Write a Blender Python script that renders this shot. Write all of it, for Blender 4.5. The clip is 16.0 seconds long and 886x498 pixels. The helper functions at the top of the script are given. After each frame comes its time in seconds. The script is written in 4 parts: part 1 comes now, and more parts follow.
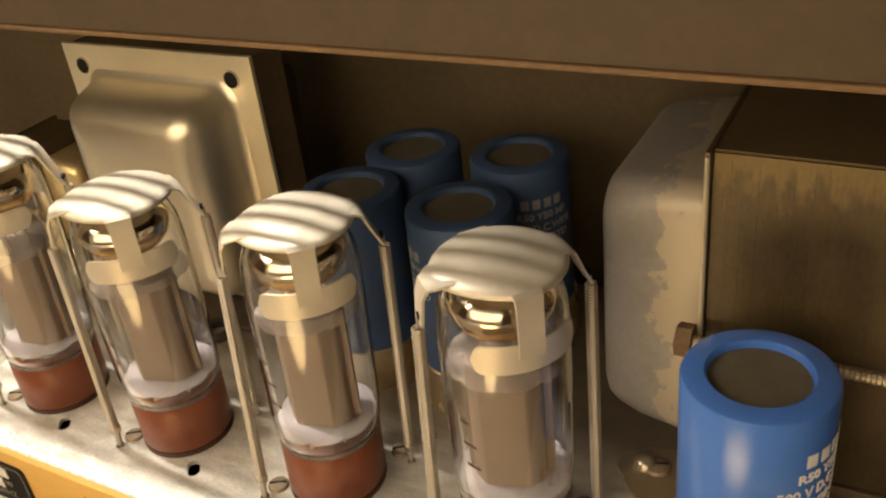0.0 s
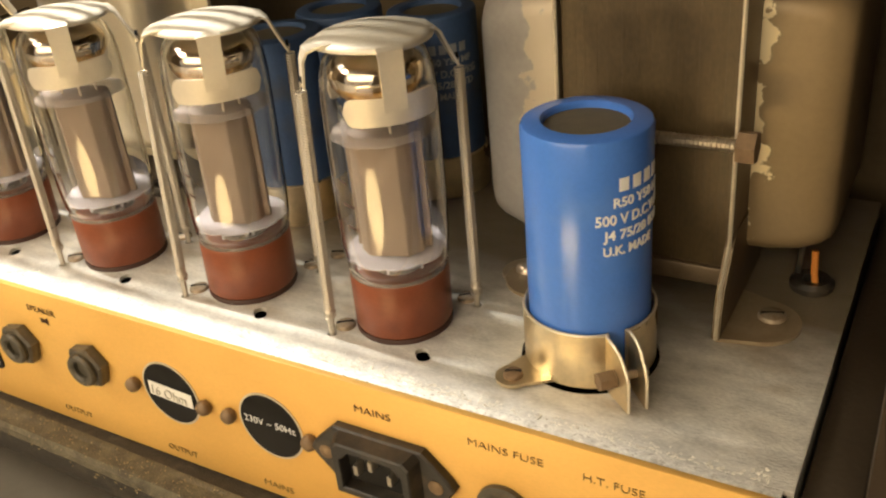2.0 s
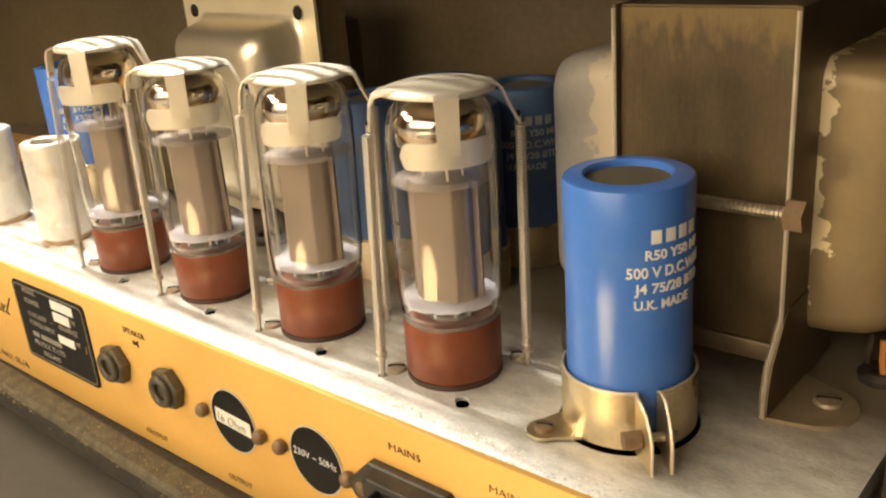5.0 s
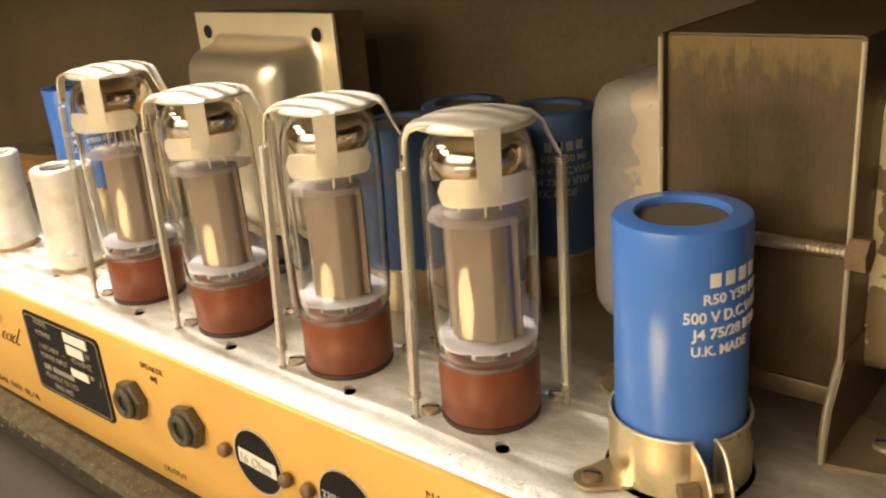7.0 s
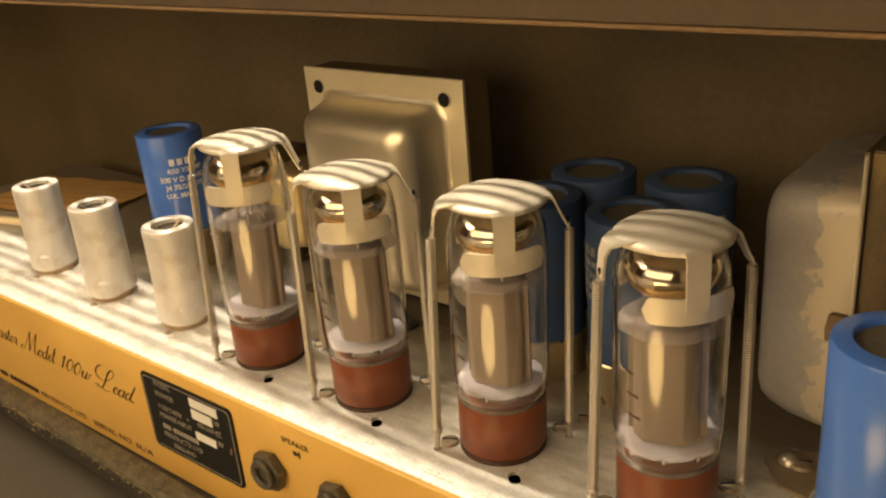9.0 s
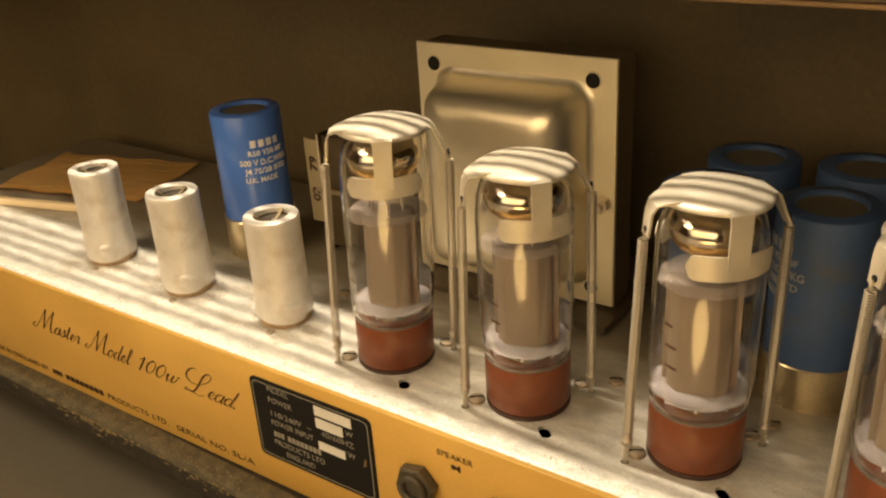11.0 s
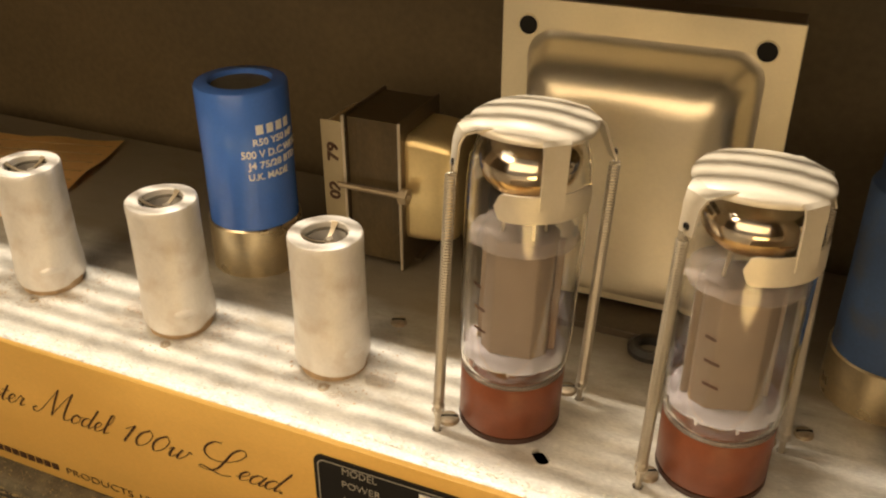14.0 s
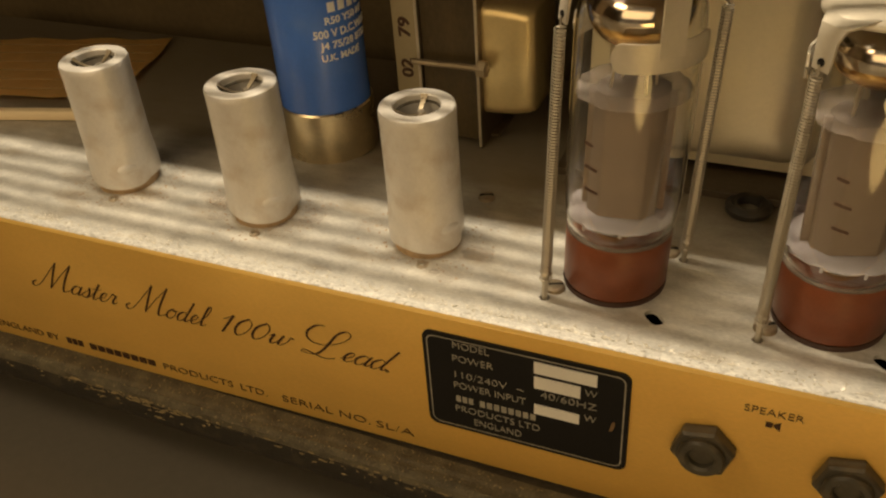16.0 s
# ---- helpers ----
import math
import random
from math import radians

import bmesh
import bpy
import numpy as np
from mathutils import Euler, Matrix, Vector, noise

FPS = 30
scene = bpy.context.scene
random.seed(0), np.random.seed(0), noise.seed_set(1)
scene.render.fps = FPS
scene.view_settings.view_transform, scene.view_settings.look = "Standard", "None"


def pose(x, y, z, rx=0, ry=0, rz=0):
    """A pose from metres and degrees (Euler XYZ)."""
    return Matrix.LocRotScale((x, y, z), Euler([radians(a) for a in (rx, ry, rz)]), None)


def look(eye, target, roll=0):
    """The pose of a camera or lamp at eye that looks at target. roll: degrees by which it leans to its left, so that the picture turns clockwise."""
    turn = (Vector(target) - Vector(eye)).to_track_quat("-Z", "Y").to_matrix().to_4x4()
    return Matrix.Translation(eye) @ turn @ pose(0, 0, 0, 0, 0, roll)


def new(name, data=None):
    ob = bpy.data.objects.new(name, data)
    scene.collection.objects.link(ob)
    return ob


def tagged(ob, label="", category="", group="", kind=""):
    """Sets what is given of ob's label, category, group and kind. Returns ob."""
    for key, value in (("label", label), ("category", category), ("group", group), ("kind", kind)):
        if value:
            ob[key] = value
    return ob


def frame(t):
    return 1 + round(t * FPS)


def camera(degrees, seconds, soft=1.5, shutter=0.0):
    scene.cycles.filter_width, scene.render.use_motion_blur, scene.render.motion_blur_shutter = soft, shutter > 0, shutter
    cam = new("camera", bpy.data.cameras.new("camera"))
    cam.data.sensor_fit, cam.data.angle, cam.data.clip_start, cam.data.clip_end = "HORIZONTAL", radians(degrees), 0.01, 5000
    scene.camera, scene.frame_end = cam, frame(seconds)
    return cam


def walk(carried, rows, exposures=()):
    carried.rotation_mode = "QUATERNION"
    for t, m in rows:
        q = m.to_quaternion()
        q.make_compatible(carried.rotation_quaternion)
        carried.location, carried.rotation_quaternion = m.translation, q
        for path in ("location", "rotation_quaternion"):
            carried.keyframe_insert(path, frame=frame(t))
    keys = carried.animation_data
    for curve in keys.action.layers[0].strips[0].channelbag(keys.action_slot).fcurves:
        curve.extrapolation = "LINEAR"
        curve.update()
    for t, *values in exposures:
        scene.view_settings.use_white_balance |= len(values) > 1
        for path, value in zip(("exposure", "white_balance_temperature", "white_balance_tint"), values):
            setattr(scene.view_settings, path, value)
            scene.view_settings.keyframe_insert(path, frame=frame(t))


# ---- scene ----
cam = camera(52.0, 16.0, soft=2.2)
# the clip's camera opens up and cools its white balance in the first half
EXPOSURES = [(0.0, 1.30, 6150, 13), (0.5, 1.64, 5980, 12.5), (1.0, 1.78, 5930, 12), (1.5, 1.78, 5900, 9.5), (2.5, 1.85, 5750, 9.5), (4.0, 2.0, 5750, 9.5), (7.0, 1.95, 5780, 9.5), (7.5, 1.72, 6150, 10), (8.0, 1.55, 6300, 10),
             (9.0, 1.15, 7050, 12), (10.0, 1.17, 7300, 12), (12.5, 0.62, 6900, 10), (13.0, 0.65, 6900, 10), (14.0, 0.90, 6650, 13), (14.5, 0.84, 6850, 13),
             (15.0, 0.47, 7000, 10), (15.5, 0.2, 7200, 10), (16.0, 0.02, 7400, 10)]
PATH = [
    (0, (0.072, -0.128, 0.207), (-0.833, 1.34, -0.806), -7.1),
    (0.5, (0.08, -0.133, 0.212), (-0.796, 1.344, -0.813), -7.7),
    (1, (0.087, -0.138, 0.209), (-0.797, 1.331, -0.822), -8.2),
    (1.5, (0.107, -0.16, 0.185), (-0.782, 1.317, -0.829), -6.8),
    (2, (0.129, -0.167, 0.16), (-0.802, 1.318, -0.805), -6.0),
    (2.5, (0.139, -0.171, 0.16), (-0.847, 1.33, -0.72), -5.5),
    (3, (0.15, -0.171, 0.158), (-0.939, 1.298, -0.653), -5.5),
    (3.5, (0.159, -0.166, 0.157), (-1.017, 1.263, -0.601), -4.7),
    (4, (0.168, -0.16, 0.146), (-1.048, 1.244, -0.595), -4.5),
    (4.2, (0.167, -0.164, 0.141), (-1.064, 1.235, -0.586), -4.3),
    (6.5, (0.151, -0.159, 0.149), (-1.099, 1.232, -0.559), -4.9),
    (7, (0.143, -0.159, 0.149), (-1.099, 1.241, -0.556), -5.1),
    (7.5, (0.121, -0.147, 0.171), (-1.127, 1.242, -0.543), -6.5),
    (8, (0.115, -0.152, 0.181), (-1.112, 1.244, -0.558), -6.8),
    (8.5, (0.109, -0.162, 0.189), (-1.108, 1.232, -0.57), -6.6),
    (9, (0.09, -0.184, 0.192), (-1.115, 1.214, -0.579), -5.1),
    (9.5, (0.07, -0.188, 0.193), (-1.132, 1.213, -0.577), -4.5),
    (10, (0.046, -0.198, 0.195), (-1.109, 1.219, -0.617), -4.3),
    (10.2, (0.038, -0.202, 0.198), (-1.111, 1.215, -0.62), -4.4),
    (12.3, (-0.063, -0.213, 0.196), (-0.897, 1.329, -0.767), -1.2),
    (12.5, (-0.073, -0.209, 0.198), (-0.881, 1.337, -0.779), -0.9),
    (13, (-0.09, -0.208, 0.194), (-0.872, 1.356, -0.776), -0.5),
    (13.5, (-0.098, -0.195, 0.191), (-0.847, 1.381, -0.786), -0.5),
    (14, (-0.133, -0.179, 0.185), (-0.832, 1.418, -0.797), -0.1),
    (14.5, (-0.156, -0.18, 0.183), (-0.826, 1.422, -0.811), -0.1),
    (15, (-0.154, -0.181, 0.179), (-0.78, 1.374, -0.913), -1.1),
    (15.5, (-0.147, -0.189, 0.178), (-0.786, 1.31, -0.982), -2.6),
    (16, (-0.157, -0.189, 0.174), (-0.848, 1.286, -0.987), -4.4),
]
walk(cam, [(t, look(eye, target, roll)) for t, eye, target, roll in PATH],
     exposures=EXPOSURES)

# ---- light ----
world = bpy.data.worlds.new("room_dusk")
scene.world = world
world.use_nodes = True
world.node_tree.nodes["Background"].inputs[0].default_value = (1.0, 0.72, 0.42, 1)
world.node_tree.nodes["Background"].inputs[1].default_value = 0.03


def area_lamp(name, at, sx, sy, watts, colour):
    d = bpy.data.lights.new(name, "AREA")
    d.shape, d.size, d.size_y, d.energy, d.color = "RECTANGLE", sx, sy, watts, colour
    ob = new(name, d)
    ob.matrix_world = at
    return ob


WARM = (1.0, 0.74, 0.44)
PALE = (1.0, 0.88, 0.70)
# strip lamp above the slotted vent, the room's lamp behind the camera, a desk lamp above the amplifier's front edge and
# an added narrow spot over the table
strip_lamp = area_lamp("strip_lamp", pose(-0.34, 0.060, 0.60), 0.30, 0.011, 3.5, PALE)
room_lamp = area_lamp("room_lamp", look((-0.14, -1.05, 0.48), (-0.10, 0.0, 0.03)), 1.3, 0.8, 4.3, WARM)
desk_lamp = area_lamp("desk_lamp", look((-0.48, -0.22, 0.46), (-0.24, 0.02, 0.0)), 0.22, 0.13, 0.62, (1.0, 0.80, 0.54))
# added spot, makes the bright table patch that the valve glass mirrors
table_patch_spot = new("table_patch_spot", bpy.data.lights.new("table_patch_spot", "SPOT"))
table_patch_spot.data.energy, table_patch_spot.data.color, table_patch_spot.data.shadow_soft_size = 340.0, (1.0, 0.74, 0.34), 0.012
table_patch_spot.data.spot_size, table_patch_spot.data.spot_blend = radians(18), 0.12
table_patch_spot.matrix_world = pose(-0.02, -0.325, 0.52)


# ---- materials ----
def mat(name, colour, rough=0.5, metal=0.0, var=0.15, scale=60.0, fine=900.0, bump=0.1, stain=None, stain_amount=0.5,
        stain_scale=30.0, spec=0.5, stretch=(1, 1, 1), rough_var=0.1, edge=(0.52, 0.66), alpha=1.0, peel=None, grime_shade=None):
    m = bpy.data.materials.new(name)
    m.use_nodes = True
    n, l = m.node_tree.nodes, m.node_tree.links
    b = n["Principled BSDF"]
    co = n.new("ShaderNodeTexCoord")
    mp = n.new("ShaderNodeMapping")
    mp.inputs["Scale"].default_value = stretch
    l.new(co.outputs["Object"], mp.inputs["Vector"])

    def noise_tex(s, detail=4.0):
        t = n.new("ShaderNodeTexNoise")
        t.inputs["Scale"].default_value, t.inputs["Detail"].default_value = s, detail
        l.new(mp.outputs["Vector"], t.inputs["Vector"])
        return t.outputs["Fac"]

    def math_node(op, a, c):
        x = n.new("ShaderNodeMath")
        x.operation = op
        for i, v in enumerate((a, c)):
            if isinstance(v, (int, float)):
                x.inputs[i].default_value = v
            else:
                l.new(v, x.inputs[i])
        return x.outputs[0]

    def mix(fac, a, c):
        x = n.new("ShaderNodeMix")
        x.data_type = "RGBA"
        for sock, v in ((x.inputs[0], fac), (x.inputs[6], a), (x.inputs[7], c)):
            if isinstance(v, tuple):
                sock.default_value = (*v, 1)
            elif isinstance(v, (int, float)):
                sock.default_value = v
            else:
                l.new(v, sock)
        return x.outputs[2]

    big, small = noise_tex(scale), noise_tex(fine, 3.0)
    both = math_node("ADD", math_node("MULTIPLY", big, 0.65), math_node("MULTIPLY", small, 0.35))
    ramp = n.new("ShaderNodeMapRange")
    ramp.inputs[1].default_value, ramp.inputs[2].default_value = 0.32, 0.68
    l.new(both, ramp.inputs[0])
    dark = tuple(c * (1 - var) for c in colour)
    light = tuple(min(1.0, c * (1 + var)) for c in colour)
    out = mix(ramp.outputs[0], dark, light)
    if stain:
        st = n.new("ShaderNodeMapRange")
        st.inputs[1].default_value, st.inputs[2].default_value = edge
        field = noise_tex(stain_scale, 8.0)
        if peel:
            xyz = n.new("ShaderNodeSeparateXYZ")
            l.new(co.outputs["Object"], xyz.inputs[0])
            field = math_node("ADD", math_node("MULTIPLY", field, 2.2), math_node("MULTIPLY", math_node("SUBTRACT", abs(peel), xyz.outputs[2]), 70.0 if peel > 0 else -70.0))
        l.new(field, st.inputs[0])
        out = mix(math_node("MULTIPLY", st.outputs[0], stain_amount), out, stain)
    if grime_shade:
        # brown dust and the shade of the rear, both mixed into the colour, with a ragged rim
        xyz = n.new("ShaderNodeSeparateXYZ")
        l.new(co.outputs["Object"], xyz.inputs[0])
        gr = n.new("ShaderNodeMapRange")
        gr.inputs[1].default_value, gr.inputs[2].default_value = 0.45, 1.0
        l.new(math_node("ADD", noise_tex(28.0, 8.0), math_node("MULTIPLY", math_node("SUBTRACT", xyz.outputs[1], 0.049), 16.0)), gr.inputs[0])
        out = mix(math_node("MULTIPLY", gr.outputs[0], 0.88), out, grime_shade)
    l.new(out, b.inputs["Base Color"])
    b.inputs["Metallic"].default_value = metal
    b.inputs["Alpha"].default_value = alpha
    b.inputs["Specular IOR Level"].default_value = spec
    rr = n.new("ShaderNodeMapRange")
    rr.inputs[3].default_value, rr.inputs[4].default_value = max(0.02, rough - rough_var), min(1, rough + rough_var)
    l.new(big, rr.inputs[0])
    l.new(rr.outputs[0], b.inputs["Roughness"])
    if bump:
        bp = n.new("ShaderNodeBump")
        bp.inputs["Strength"].default_value, bp.inputs["Distance"].default_value = bump, 0.0006
        l.new(small, bp.inputs["Height"])
        l.new(bp.outputs[0], b.inputs["Normal"])
    return m


M_CHASSIS = mat("dull_plated_steel", (0.665, 0.650, 0.595), 0.40, 0.15, 0.28, 150, 1100, 0.34, (0.36, 0.27, 0.15), 0.5, 60, edge=(0.56, 0.72), stretch=(0.6, 1.3, 1), grime_shade=(0.150, 0.114, 0.062))
M_CHASSIS_EDGE = mat("worn_plated_edge", (0.69, 0.675, 0.62), 0.42, 0.2, 0.30, 500, 1500, 0.6, (0.26, 0.22, 0.16), 0.6, 900, edge=(0.58, 0.66), stretch=(0.7, 1, 1))
M_PANEL = mat("gold_anodised_panel", (0.80, 0.492, 0.125), 0.45, 0.18, 0.09, 30, 1400, 0.06, (0.68, 0.38, 0.075), 0.5, 22, edge=(0.46, 0.72), stretch=(0.5, 1, 1))
M_INK = mat("dark_brown_print", (0.055, 0.022, 0.008), 0.6, 0, 0.2, 200, 2000, 0)
M_INK_FADED = mat("faded_brown_print", (0.16, 0.09, 0.025), 0.6, 0, 0.25, 200, 2000, 0)
M_BLACK_PLATE = mat("black_label_enamel", (0.010, 0.009, 0.008), 0.5, 0, 0.2, 80, 900, 0.05, spec=0.25)
M_SILVER_INK = mat("silver_grey_print", (0.38, 0.355, 0.29), 0.5, 0, 0.2, 300, 2000, 0)
M_WHITE = mat("bare_white_field", (0.82, 0.80, 0.74), 0.5, 0, 0.04, 100, 900, 0.02)
M_BLUE = mat("blue_plastic_sleeve", (0.076, 0.205, 0.69), 0.20, 0, 0.08, 50, 900, 0.05, (0.13, 0.26, 0.64), 0.3, 60, rough_var=0.04)
# darker copy of the blue for the rear cans, their shade put into it
M_BLUE_SHADED = mat("shaded_blue_sleeve", (0.042, 0.084, 0.190), 0.62, 0, 0.18, 50, 900, 0.1, (0.075, 0.082, 0.095), 0.6, 60)
M_TOPDISC = mat("brown_fibre_disc", (0.125, 0.108, 0.075), 0.8, 0, 0.15, 200, 1500, 0.3)
M_WHITE_PRINT = mat("white_can_print", (0.85, 0.86, 0.86), 0.55, 0, 0.06, 300, 2000, 0)
# print of the rear cans, dimmed in colour for the shade there
M_SHADED_PRINT = mat("shaded_can_print", (0.29, 0.30, 0.31), 0.7, 0, 0.25, 300, 2000, 0)
M_CLAMP = mat("passivated_clamp_steel", (0.72, 0.60, 0.38), 0.30, 0.9, 0.12, 70, 800, 0.1, (0.45, 0.38, 0.26), 0.4, 90)
M_SHIELD = mat("matt_aluminium_shield", (0.78, 0.748, 0.690), 0.42, 0.30, 0.07, 110, 900, 0.25, (0.54, 0.43, 0.31), 0.4, 90)
M_BASE = mat("red_brown_phenolic", (0.200, 0.060, 0.026), 0.34, 0, 0.12, 90, 900, 0.06, (0.12, 0.034, 0.017), 0.4, 70, spec=0.36)
M_SOCKET = mat("dark_brown_socket", (0.05, 0.022, 0.014), 0.45, 0, 0.2, 90, 900, 0.1)
M_MICA = mat("white_mica", (0.45, 0.42, 0.45), 0.5, 0, 0.1, 200, 900, 0.1, alpha=0.62)
M_MICA_THIN = mat("clear_mica", (0.40, 0.35, 0.325), 0.7, 0, 0.1, 200, 900, 0.1, alpha=0.34, spec=0.2)
M_STEM = mat("grey_glass_stem", (0.24, 0.20, 0.165), 0.22, 0, 0.15, 150, 900, 0.1, alpha=0.55)
M_ANODE = mat("brown_grey_carbonised_anode", (0.178, 0.134, 0.097), 0.58, 0.1, 0.10, 90, 900, 0.08)
M_GETTER = mat("silver_getter_flash", (0.88, 0.78, 0.64), 0.10, 1.0, 0.05, 50, 300, 0.0, (0.66, 0.44, 0.22), 0.5, 60, rough_var=0.04)
M_GETTER_EDGE = mat("amber_getter_edge", (0.80, 0.50, 0.17), 0.13, 1.0, 0.2, 80, 300, 0.0, rough_var=0.04, alpha=0.92)

M_CAP = mat("beige_retainer_steel", (0.69, 0.632, 0.515), 0.42, 0.35, 0.06, 70, 900, 0.08, (0.54, 0.46, 0.33), 0.3, 80)
M_SPRING = mat("spring_steel", (0.54, 0.49, 0.40), 0.45, 0.6, 0.1, 200, 900, 0.0)
M_BELL = mat("satin_bell_steel", (0.93, 0.84, 0.64), 0.36, 0.82, 0.05, 40, 700, 0.05, (0.82, 0.73, 0.52), 0.3, 12, stretch=(1, 1, 3), rough_var=0.05)
M_PLATE = mat("pale_mounting_plate", (0.88, 0.79, 0.56), 0.40, 0.5, 0.05, 50, 900, 0.08, (0.74, 0.62, 0.38), 0.3, 30)
M_GREY_BELL = mat("grey_painted_bell", (0.35, 0.335, 0.315), 0.42, 0.15, 0.14, 55, 500, 0.1, (0.54, 0.475, 0.355), 0.8, 150, edge=(1.06, 1.15), peel=0.0125)
M_TAN_BELL = mat("peeling_tan_bell", (0.275, 0.203, 0.104), 0.45, 0.2, 0.10, 40, 500, 0.1, (0.88, 0.76, 0.48), 0.9, 130, edge=(1.14, 1.18), peel=0.0022)
M_YELLOW_BELL = mat("yellowed_zinc_bell", (0.82, 0.66, 0.34), 0.34, 0.7, 0.08, 50, 700, 0.05, (0.62, 0.48, 0.24), 0.4, 40)
# the stain paints the gold varnish sheen across the upper end of the core
M_LAM = mat("brown_laminations_gold_sheen", (0.076, 0.053, 0.022), 0.42, 0.2, 0.34, 60, 700, 0.25, (0.46, 0.32, 0.10), 0.21, 150, stretch=(1.5, 1, 0.7), edge=(1.05, 1.5), peel=-0.1020)
M_LAM_DARK = mat("dark_core_iron", (0.080, 0.058, 0.035), 0.5, 0.1, 0.3, 60, 500, 0.2)
M_CORE = mat("brown_varnished_core", (0.15, 0.108, 0.058), 0.5, 0.1, 0.25, 60, 500, 0.2)
M_BRACKET = mat("bronze_bracket_steel", (0.16, 0.12, 0.072), 0.42, 0.5, 0.15, 60, 700, 0.1, (0.09, 0.065, 0.04), 0.5, 50)
M_WORN_EDGE = mat("worn_sheet_edge", (0.68, 0.61, 0.47), 0.4, 0.5, 0.15, 90, 700, 0.1)
M_FOOT = mat("dull_plated_foot", (0.36, 0.29, 0.19), 0.42, 0.45, 0.15, 60, 700, 0.1, (0.22, 0.16, 0.09), 0.5, 50)
M_DULLSCREW = mat("dull_brassy_screw", (0.36, 0.30, 0.21), 0.5, 0.5, 0.2, 200, 900, 0.2, (0.25, 0.15, 0.08), 0.6, 300)
M_ZINC = mat("zinc_fastener", (0.60, 0.53, 0.42), 0.35, 0.85, 0.15, 200, 900, 0.1)
M_RUSTY = mat("dusty_brown_screw", (0.215, 0.145, 0.080), 0.6, 0.3, 0.2, 300, 900, 0.2)
M_BLACKPLASTIC = mat("black_moulded_plastic", (0.03, 0.027, 0.023), 0.42, 0, 0.2, 90, 900, 0.15, (0.16, 0.12, 0.07), 0.25, 120)
M_NUT = mat("dusty_black_nut", (0.075, 0.065, 0.045), 0.45, 0.0, 0.25, 150, 900, 0.15, (0.2, 0.15, 0.08), 0.3, 200)
M_HOLE = mat("hole_dark", (0.006, 0.005, 0.004), 0.9, 0, 0.1, 100, 900, 0)
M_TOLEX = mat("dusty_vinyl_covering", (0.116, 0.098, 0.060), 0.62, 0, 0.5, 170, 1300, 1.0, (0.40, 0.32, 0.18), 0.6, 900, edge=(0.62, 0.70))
# black vinyl, with the shade on the board's rear face put into its tone
M_VINYL = mat("black_vinyl_shaded", (0.030, 0.025, 0.018), 0.55, 0, 0.4, 500, 1500, 0.9, (0.10, 0.08, 0.05), 0.4, 160)
M_SCUFF_SPARKLE = mat("bare_cloth_scuff_and_sparkle", (0.32, 0.25, 0.13), 0.7, 0, 0.35, 300, 900, 0.3)
M_INNER = mat("dark_stained_inner_board", (0.128, 0.094, 0.046), 0.65, 0, 0.25, 12, 300, 0.3)
M_RAIL = mat("brown_grain_rail", (0.080, 0.057, 0.035), 0.65, 0, 0.15, 25, 400, 0.35, (0.14, 0.10, 0.06), 0.25, 30)
M_RAIL_EDGE = mat("raw_ply_edge", (0.19, 0.115, 0.052), 0.7, 0, 0.2, 60, 700, 0.3)
M_SIDE = mat("black_stained_side", (0.046, 0.034, 0.021), 0.6, 0, 0.25, 40, 500, 0.3)
M_SIDE_EDGE = mat("dark_red_brown_edge", (0.034, 0.022, 0.012), 0.7, 0, 0.2, 40, 500, 0.3, spec=0.25, stretch=(1, 1, 0.2))
M_TABLE = mat("grey_table_laminate", (0.18, 0.163, 0.135), 0.4, 0, 0.10, 10, 300, 0.05)
M_ROOM = mat("warm_wall_paint", (0.46, 0.37, 0.26), 0.85, 0, 0.06, 3, 60, 0.1)
M_FLOORWOOD = mat("room_floor_boards", (0.20, 0.12, 0.06), 0.5, 0, 0.25, 6, 60, 0.1, stretch=(1, 8, 1))
M_PAPER = mat("aged_tan_paper", (0.80, 0.53, 0.20), 0.8, 0, 0.12, 25, 500, 0.1, (0.64, 0.39, 0.13), 0.4, 20)
M_PAPER_LINE = mat("brown_paper_ruling", (0.40, 0.25, 0.10), 0.8, 0, 0.1, 50, 500, 0)
M_WOODSTRIP = mat("pale_wood_strip", (0.86, 0.70, 0.45), 0.6, 0, 0.12, 30, 400, 0.1, stretch=(0.2, 1, 1))
M_ORANGE_WIRE = mat("orange_wire_sleeve", (0.62, 0.24, 0.04), 0.45, 0, 0.08, 90, 900, 0.0)
M_TAPE = mat("cream_marked_tape", (0.34, 0.28, 0.165), 0.55, 0, 0.08, 90, 900, 0.05)
M_RUST = mat("rust_ring", (0.48, 0.34, 0.20), 0.75, 0, 0.3, 200, 900, 0.4)
M_FLECK = mat("lifted_white_plating", (0.74, 0.71, 0.63), 0.32, 0.3, 0.3, 600, 1500, 0.2)
M_STAIN = mat("thin_rust_stain", (0.40, 0.25, 0.12), 0.6, 0, 0.4, 300, 1200, 0.1, alpha=0.10)


def glass_material():
    m = bpy.data.materials.new("valve_glass")
    m.use_nodes = True
    b = m.node_tree.nodes["Principled BSDF"]
    b.inputs["Base Color"].default_value = (0.97, 0.97, 0.95, 1)
    b.inputs["Roughness"].default_value = 0.015
    b.inputs["IOR"].default_value = 1.45
    b.inputs["Transmission Weight"].default_value = 1.0
    return m


M_GLASS = glass_material()


# ---- builders ----
def thing(name, label, category, at=(0, 0, 0), rz=0, group="", kind=""):
    ob = new(name)
    ob.empty_display_size = 0.01
    ob.matrix_world = pose(*at, 0, 0, rz)
    return tagged(ob, label, category, group, kind)


